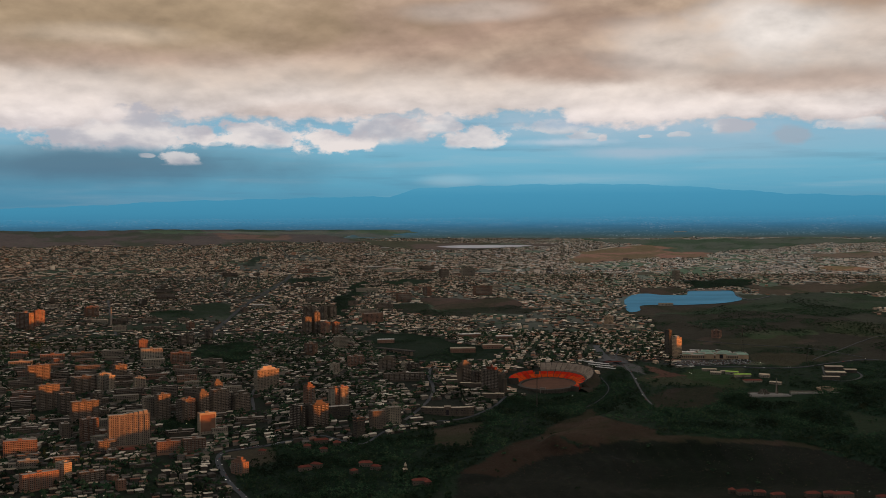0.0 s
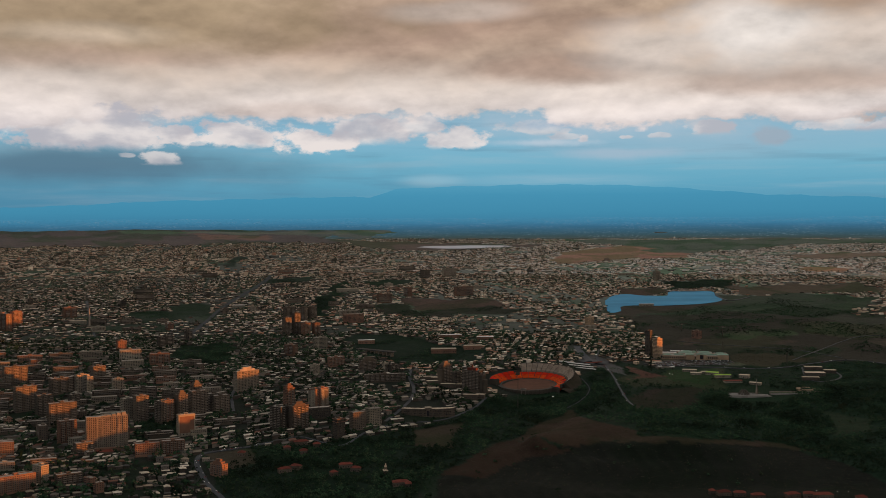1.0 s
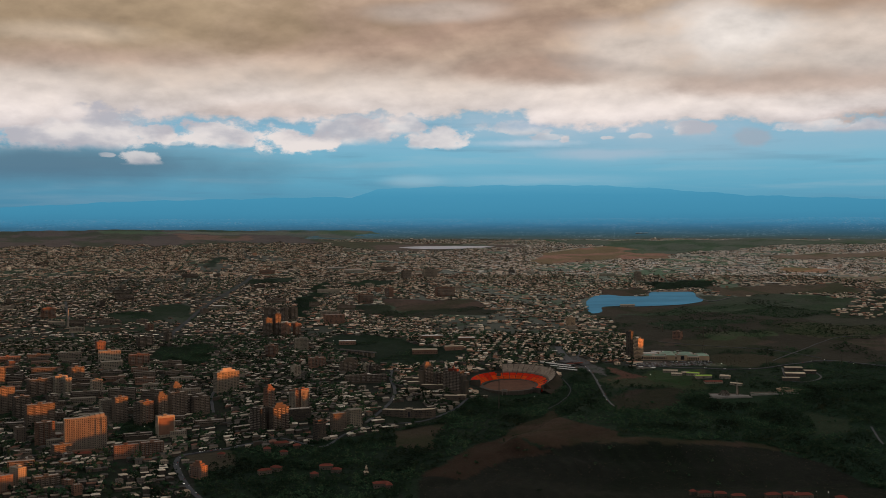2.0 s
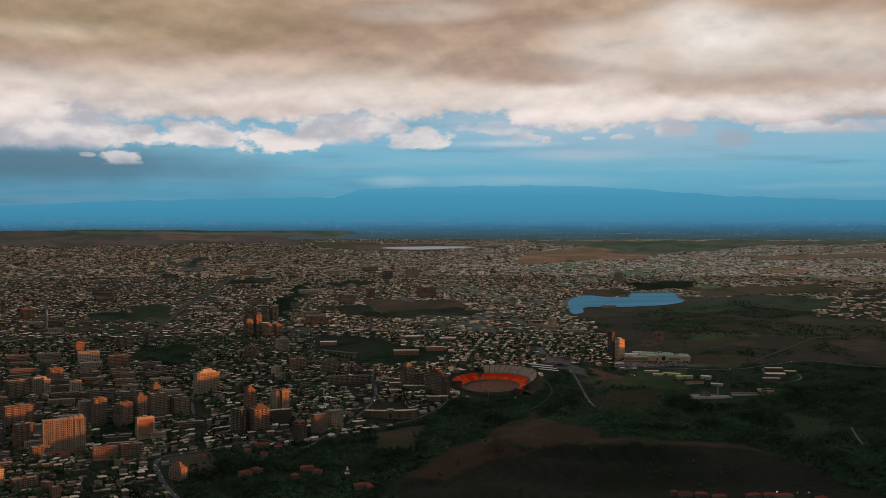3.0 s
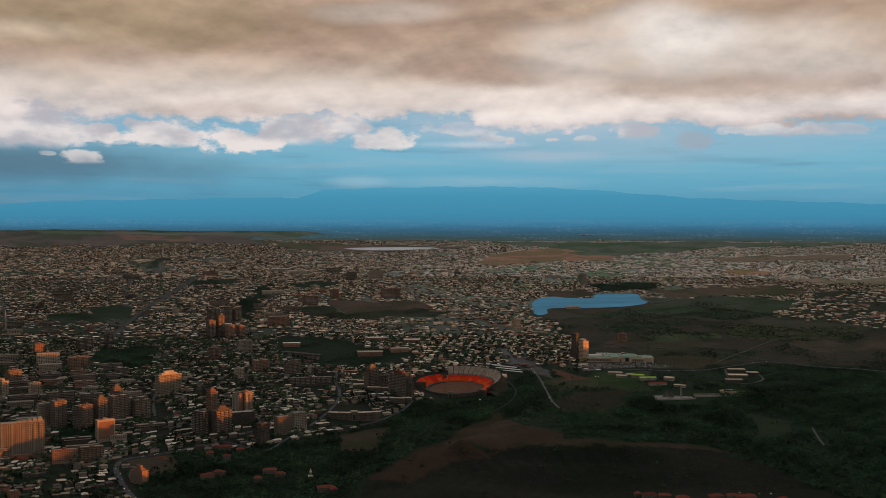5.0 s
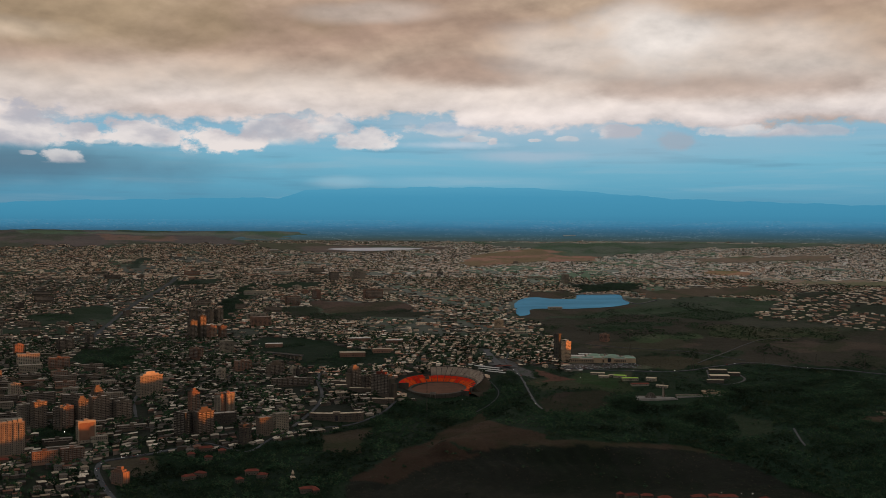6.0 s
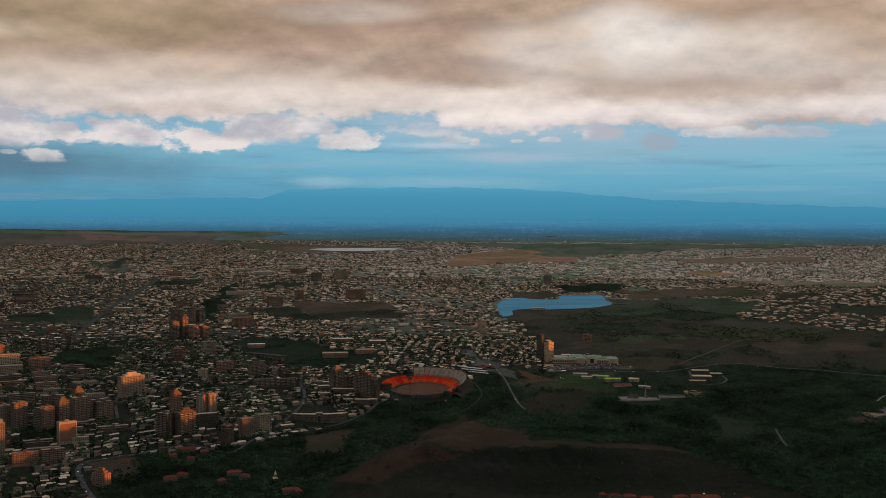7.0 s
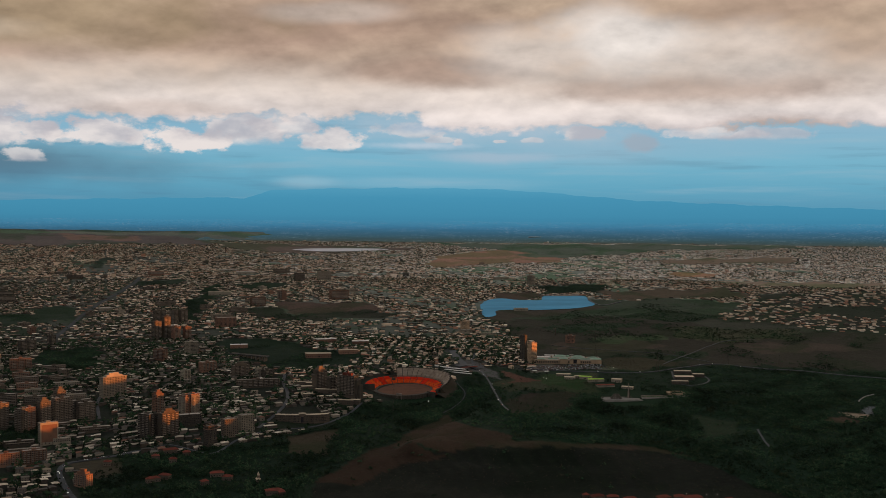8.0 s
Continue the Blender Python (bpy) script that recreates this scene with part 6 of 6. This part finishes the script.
def town_cells(d0, d1, cell, seed):
    """House plots on two street grids between two true distances."""
    out = []
    for k, turn in enumerate((24, -12)):
        c, s = math.cos(radians(turn)), math.sin(radians(turn))
        n = int(d1 * 1.5 / cell)
        I, J = np.meshgrid(np.arange(-n, n), np.arange(-n // 2, n), indexing="ij")
        street = (I % 11 == 0) | (J % 7 == 0)
        u = I * cell + (hash2(I, J, k + seed) - 0.5) * cell * 0.5
        v = J * cell + (hash2(I, J, k + 5 + seed) - 0.5) * cell * 0.3
        X, Y = u * c - v * s, u * s + v * c
        ok = ~street & (Y > d0) & (Y < d1) & (np.abs(X) < Y * 1.05)
        ok &= (np.sin(X / 420.0 + 0.7) + np.sin(Y / 350.0 + X / 900.0) > 0) == (k == 0)
        # quarters are built up unevenly: open lots and orchards between them farther out
        loose = np.sin(X / 210.0 + 1.9 * np.sin(Y / 390.0)) * np.sin(Y / 260.0 + 1.3 * np.sin(X / 330.0)) + 0.5 * np.sin(X / 77.0 + Y / 61.0) * np.sin(Y / 90.0)
        full = np.where(Y < 1750, 0.92, np.where(Y < 3600, np.clip(0.82 + 0.55 * loose, 0.25, 0.97), np.clip(0.80 + 0.85 * loose, 0.10, 0.98)))
        ok &= hash2(I, J, k + 9 + seed) < full
        out.append(np.stack([X[ok], Y[ok], np.full(ok.sum(), float(turn))]))
    X, Y, T = np.concatenate(out, 1)
    px, py, sc = lay(X, Y)
    idx = land_cover(px, py)
    lived = np.array([True] + [h for _, _, h, _ in COVER])
    free = lived[idx + 1] & ((idx != SPARSE) | (hash2(np.round(X), np.round(Y), 3) < 0.32)) & ~inside(px, py + 8, LAKE) & ~inside(px, py - 10, LAKE) & clear_of_footprints(px, py) & clear_of_roads(px, py) & (np.hypot(px, py) < PLAIN + 10)
    return X[free], Y[free], T[free]


def house_batch(name, xt, yt, yaw, w, d, h, rise, inset, label, roof="house_roof", wall="house_wall"):
    """Many small houses in one mesh: four walls and a hipped, gabled or flat roof each."""
    n = len(xt)
    px, py, sc = lay(xt, yt)
    z0 = height(px, py)
    c, s = np.cos(np.radians(yaw)), np.sin(np.radians(yaw))
    sx, sy = np.array([-1, 1, 1, -1]) / 2.0, np.array([-1, -1, 1, 1]) / 2.0
    V = np.zeros((n, 14, 3))

    def put(k, lx, ly, up):
        V[:, k, 0], V[:, k, 1], _ = lay(xt + lx * c - ly * s, yt + lx * s + ly * c)
        V[:, k, 2] = z0 + up * sc

    for k in range(4):
        put(k, w * sx[k], d * sy[k], -3)
        put(4 + k, w * sx[k], d * sy[k], h)
        put(8 + k, (w + 1.0) * sx[k], (d + 1.0) * sy[k], h + 0.05)
    put(12, -w / 2 + inset, 0, h + rise)
    put(13, w / 2 - inset, 0, h + rise)
    base = np.arange(n)[:, None] * 14
    quads = np.array([(0, 1, 5, 4), (1, 2, 6, 5), (2, 3, 7, 6), (3, 0, 4, 7), (8, 9, 13, 12), (10, 11, 12, 13)])
    tris = np.array([(9, 10, 13), (11, 8, 12)])
    Q = (base[:, :, None] + quads[None]).reshape(-1, 4)
    T = (base[:, :, None] + tris[None]).reshape(-1, 3)
    mi = np.concatenate([np.tile([0, 0, 0, 0, 1, 1], n), np.ones(len(T), int)])
    ob = link(name, V.reshape(-1, 3), Q.tolist() + T.tolist(), [M[wall], M[roof]], index=mi.astype(np.int32))
    return tagged(ob, label, "houses", kind="stuff")


HOUSE_LABELS = ("low stone house with a tin hipped roof", "low plastered house with a sloping metal roof", "small tuff house with a flat grey roof", "rendered house with a rust-coloured roof")


def house_kinds():
    """A few houses, each with its walls, roof, door and windows, to be copied along the streets."""
    kinds = []
    rng = random.Random(11)
    for i in range(16):
        w, d, h = rng.uniform(9, 16), rng.uniform(7.5, 11.5), rng.choice([3.4, 3.8, 4.2, 6.6])
        style = i % 4
        ob = new("house", Shape().box(-w / 2, w / 2, -d / 2, d / 2, -3, h).mesh("house", M["thing_wall"]))
        roof = Shape()
        if style == 2:
            roof.box(-w / 2 - 0.4, w / 2 + 0.4, -d / 2 - 0.4, d / 2 + 0.4, h, h + 0.35)
        else:
            roof.hip(-w / 2 - 0.6, w / 2 + 0.6, -d / 2 - 0.6, d / 2 + 0.6, h, 1.4 + 0.8 * (style == 0), None if style == 0 else 0.2)
        top = part("roof", roof, M["thing_roof"], ob)
        if i % 3 == 0:
            part("chimney", Shape().box(1, 1.8, 0.4, 1.2, h, h + 2.8), M["dark"], top)
        panes = Shape()
        for lvl in range(1 + (h > 5)):
            add_windows(panes, w, d, 1 + lvl * 3, 3.2, 1.3, 1.2)
        tagged(part("glazing", panes, M["glass"], ob), "small dark house windows", kind="stuff")
        tagged(ob, HOUSE_LABELS[style], "house", "houses of the near quarter")
        kinds.append(ob)
    return kinds


def build_town():
    plots = []
    for band, (d0, d1, cell, nm, lb) in enumerate((
            (690, 1750, 12.6, "houses_of_the_town", "crowded low houses with tin and tile roofs"),
            (1750, 3600, 15.0, "houses_of_the_suburbs", "close-set houses, flats and sheds of the suburbs"),
            (3600, 9900, 23.0, "houses_of_the_plain", "far settlements strewn over the plain"))):
        rng = np.random.RandomState(3 + band)
        X, Y, yaw = town_cells(d0, d1, cell, band * 3)
        n = len(X)
        big = max(1.0, cell / 14.5)
        w, d = rng.uniform(0.62, 1.18, n) * cell * (0.98, 1.0, 1.15)[band], rng.uniform((7.5, 6, 6)[band], (11.5, 9.5, 9.5)[band], n) * big ** 0.7
        h = rng.choice([2.5, 2.8, 3.0, 3.4, 5.2], n) * big ** (0.25, 0.25, 0.15)[band]
        ax, ay, _ = lay(X, Y)
        works = inside(ax, ay, [(-776, 3919), (-532, 4111), (31, 3954), (-44, 3731), (-374, 3409), (-640, 3401)]) | inside(ax, ay, [(703, 3532), (1110, 3560), (1101, 3323), (685, 3360)])
        hall = rng.rand(n) < np.where(works, 0.24, (0.012, 0.022, 0.035)[band])
        w[hall], d[hall], h[hall] = rng.uniform(22, 50, hall.sum()) * big ** 0.5, rng.uniform(10, 18, hall.sum()) * big ** 0.3, rng.uniform(3.5, 5.5, hall.sum())
        block = ~hall & (rng.rand(n) < (0.0, 0.0, 0.006)[band])
        w[block], d[block], h[block] = rng.uniform(18, 40, block.sum()), rng.uniform(11, 14, block.sum()), rng.uniform(12, 27, block.sum())
        rise = np.where(hall | block, 0.4, rng.choice([0.3, 1.0, 1.5, 2.0], n))
        inset = np.where(rng.rand(n) < 0.5, d / 2.2, 0.2)
        yaw = yaw + np.where((rng.rand(n) < (0.28, 0.14, 0.08)[band]) & ~hall, 90, 0) + rng.uniform(-7, 7, n)
        sel = np.ones(n, bool)
        if band == 0:
            px, py, _ = lay(X, Y)
            kinds = house_kinds()
            for q, i in enumerate(np.argsort(np.hypot(px, py))[:300]):
                sel[i] = False
                m = pose(px[i], py[i], float(height(px[i], py[i])), 0, 0, yaw[i])
                if q < len(kinds):
                    kinds[q].matrix_basis = m
                else:
                    copy_thing(kinds[rng.randint(len(kinds))], m)
        if band == 0:
            # beyond the gorge the low houses take the brighter, rust-red suburb paints
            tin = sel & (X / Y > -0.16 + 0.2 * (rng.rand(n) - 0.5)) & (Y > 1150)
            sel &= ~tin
            house_batch("houses_beyond_the_gorge", X[tin], Y[tin], yaw[tin], w[tin], d[tin], h[tin], rise[tin], inset[tin], "crowded low houses with bright tan and rust-red roofs", "suburb_roof", "suburb_wall")
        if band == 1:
            # old eastern quarters get darker walls than the newer ones: shade and sun painted in
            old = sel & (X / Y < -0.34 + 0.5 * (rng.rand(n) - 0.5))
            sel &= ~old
            house_batch("houses_of_the_old_quarter", X[old], Y[old], yaw[old], w[old], d[old], h[old], rise[old], inset[old], "close-set houses with walls painted darker for the shaded east", "suburb_roof", "house_wall")
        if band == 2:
            # farther out too: duller paints east, brighter west, for the same painted light
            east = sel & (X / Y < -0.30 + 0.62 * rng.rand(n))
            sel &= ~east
            house_batch("houses_of_the_east", X[east], Y[east], yaw[east], w[east], d[east], h[east], rise[east], inset[east], "far low suburb in duller paint for the shaded east, below a brown plateau", "suburb_roof", "suburb_wall")
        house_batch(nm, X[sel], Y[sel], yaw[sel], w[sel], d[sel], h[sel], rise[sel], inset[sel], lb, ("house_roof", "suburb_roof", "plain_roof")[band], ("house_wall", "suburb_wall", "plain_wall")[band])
        plots.append((X, Y, cell))
    return plots


PLOTS = build_town()


# ---------------------------------------------------------------- trees
def clump_batch(name, px, py, size, clumps, label, seed=1, mat="leaf", squat=1.0):
    """Crowns of leaf clumps, each clump a ragged eight-sided lump."""
    rng = np.random.RandomState(seed)
    n = len(px)
    if not n:
        return
    z0 = height(px, py)
    octa = np.array([(1, 0, 0), (0, 1, 0), (-1, 0, 0), (0, -1, 0), (0, 0, 1), (0, 0, -1)], float)
    tri = np.array([(0, 1, 4), (1, 2, 4), (2, 3, 4), (3, 0, 4)])
    C = rng.normal(0, 1, (n, clumps, 3)) * np.array([0.36, 0.36, 0.26 * squat])
    C *= size[:, None, None]
    C[..., 2] += size[:, None] * 0.62 * squat
    r = rng.uniform(0.20, 0.42, (n, clumps, 1, 1)) * size[:, None, None, None]
    V = C[:, :, None, :] + octa[None, None] * np.array([1.0, 1.0, squat]) * r * rng.uniform(0.55, 1.3, (n, clumps, 6, 1))
    V[..., 0] += px[:, None, None]
    V[..., 1] += py[:, None, None]
    V[..., 2] += z0[:, None, None]
    base = np.arange(n * clumps)[:, None, None] * 6
    F = (base + tri[None]).reshape(-1, 3)
    ob = link(name, V.reshape(-1, 3), F.tolist(), [M[mat]])
    return tagged(ob, label, "trees", kind="stuff")


def tree_kinds():
    kinds = []
    rng = random.Random(4)
    for i in range(8):
        s = rng.uniform(6.5, 11)
        t = new("tree")
        tagged(t, "broad dark-green tree with a ragged crown", "tree", "trees of the gorge and hill")
        tr = Shape().tube(0, 0, -1, s * 0.5, s * 0.045, s * 0.02, 7)
        for a in range(4):
            o = len(tr.v)
            an = a * 1.7 + i
            tr.v += [(0.1, 0, s * 0.3), (-0.1, 0, s * 0.3), (0, 0.1, s * 0.34), (math.cos(an) * s * 0.3, math.sin(an) * s * 0.3, s * 0.62)]
            tr.f += [(o, o + 1, o + 3), (o + 1, o + 2, o + 3), (o + 2, o, o + 3)]
        part("trunk", tr, M["bark"], t)
        crown = Shape()
        for q in range(34):
            th, rr = rng.uniform(0, 6.283), s * 0.42 * rng.random() ** 0.6
            cx, cy, cz = rr * math.cos(th), rr * math.sin(th), s * (0.38 + 0.55 * rng.random() * (1 - 0.5 * rr / s))
            r = s * rng.uniform(0.09, 0.17)
            o = len(crown.v)
            for dx, dy, dz in ((1, 0, 0), (0, 1, 0), (-1, 0, 0), (0, -1, 0), (0, 0, 1), (0, 0, -1)):
                k = r * rng.uniform(0.6, 1.35)
                crown.v.append((cx + dx * k, cy + dy * k, cz + dz * k))
            crown.f += [(o, o + 1, o + 4), (o + 1, o + 2, o + 4), (o + 2, o + 3, o + 4), (o + 3, o, o + 4), (o + 1, o, o + 5), (o + 2, o + 1, o + 5), (o + 3, o + 2, o + 5), (o, o + 3, o + 5)]
        part("crown", crown, M["leaf"], t)
        kinds.append(t)
    return kinds


def build_trees():
    rng = np.random.RandomState(8)
    rate = np.array([0.0] + [t for *_, t in COVER])
    for nm, d0, d1, big, clumps, lb in (("woods_of_the_hill", 690, 1250, 1.0, 8, "dark green scrub woods on the hill and gorge"),
                                        ("woods_of_the_valley", 1250, 2600, 1.25, 6, "dark green copses and thickets"),
                                        ("woods_of_the_plain", 2600, 7000, 2.0, 4, "far dark green copses and hedges")):
        N = 200000
        yt = np.sqrt(rng.uniform(d0 ** 2, d1 ** 2, N))
        xt = rng.uniform(-1.0, 1.1, N) * yt
        area = 1.05 * (d1 ** 2 - d0 ** 2) / 1e4
        X, Y, sc = lay(xt, yt)
        idx = land_cover(X, Y)
        clumpy = np.clip(0.45 + 1.1 * (np.sin(X / 35 + np.sin(Y / 28) * 1.7) * np.cos(Y / 33 + np.sin(X / 41)) * 0.5 + 0.5), 0, 2)
        copse = np.clip((np.sin(X / 62 + 2.1 * np.sin(Y / 95)) * np.sin(Y / 71 + 1.7 * np.sin(X / 120)) + 0.6 * np.sin(X / 23 + np.sin(Y / 31)) * np.sin(Y / 27) - 0.05) * 4, 0, 2.6)
        clumpy = np.where(rate[idx + 1] < 8, copse, clumpy)
        keep = rng.rand(N) < rate[idx + 1] * 15.0 / big ** 1.6 * clumpy * area / N
        keep &= clear_of_footprints(X, Y, 3) & clear_of_roads(X, Y)
        keep &= ~inside(X, Y + 6, LAKE) & ~inside(X, Y - 14, LAKE)
        X, Y, sc = X[keep], Y[keep], sc[keep]
        size = rng.uniform(2.6, 5.0, len(X)) * big * sc
        rest = np.ones(len(X), bool)
        if d0 == 690:
            kinds = tree_kinds()
            for q, i in enumerate(np.argsort(np.hypot(X, Y))[:290]):
                rest[i] = False
                m = pose(X[i], Y[i], float(height(X[i], Y[i])), 0, 0, rng.uniform(0, 360))
                if q < len(kinds):
                    kinds[q].matrix_basis = m
                else:
                    copy_thing(kinds[q % len(kinds)], m)
        clump_batch(nm, X[rest], Y[rest], size[rest], clumps, lb, d0, squat=1.0 if d0 == 690 else 0.55)
    # low scrub on the bare spur, the hollow and the dry fields
    N = 60000
    yt = np.sqrt(rng.uniform(700 ** 2, 1500 ** 2, N))
    xt = rng.uniform(-0.5, 1.05, N) * yt
    X, Y, sc = lay(xt, yt)
    idx = land_cover(X, Y)
    keep = (idx >= 0) & (rate[idx + 1] < 3) & (rng.rand(N) < 0.30) & clear_of_footprints(X, Y, 1) & clear_of_roads(X, Y, 1)
    clump_batch("scrub", X[keep], Y[keep], rng.uniform(1.2, 3.0, keep.sum()), 3, "low dry scrub dotted over bare slopes", 77, "scrub")
    # garden and street trees among the houses
    for (xt, yt, cell), nm, clumps in zip(PLOTS, ("garden_trees", "suburb_trees", "plain_trees"), (8, 5, 3)):
        pick = rng.rand(len(xt)) < (1.0 if cell < 15 else 0.75 if cell < 30 else 0.28)
        k = pick.sum()
        gx, gy, sc = lay(xt[pick] + rng.uniform(0.35, 0.7, k) * cell * rng.choice([-1, 1], k), yt[pick] + rng.uniform(0.35, 0.7, k) * cell * rng.choice([-1, 1], k))
        dry = ~inside(gx, gy + 6, LAKE) & ~inside(gx, gy - 14, LAKE) & (land_cover(gx, gy) < 0)
        gs = rng.uniform(5.2, 9.6, k) * sc * max(1.0, cell / 14.5) ** 0.75
        clump_batch(nm, gx[dry], gy[dry], gs[dry], clumps, "dark garden trees between the houses", len(nm))


build_trees()
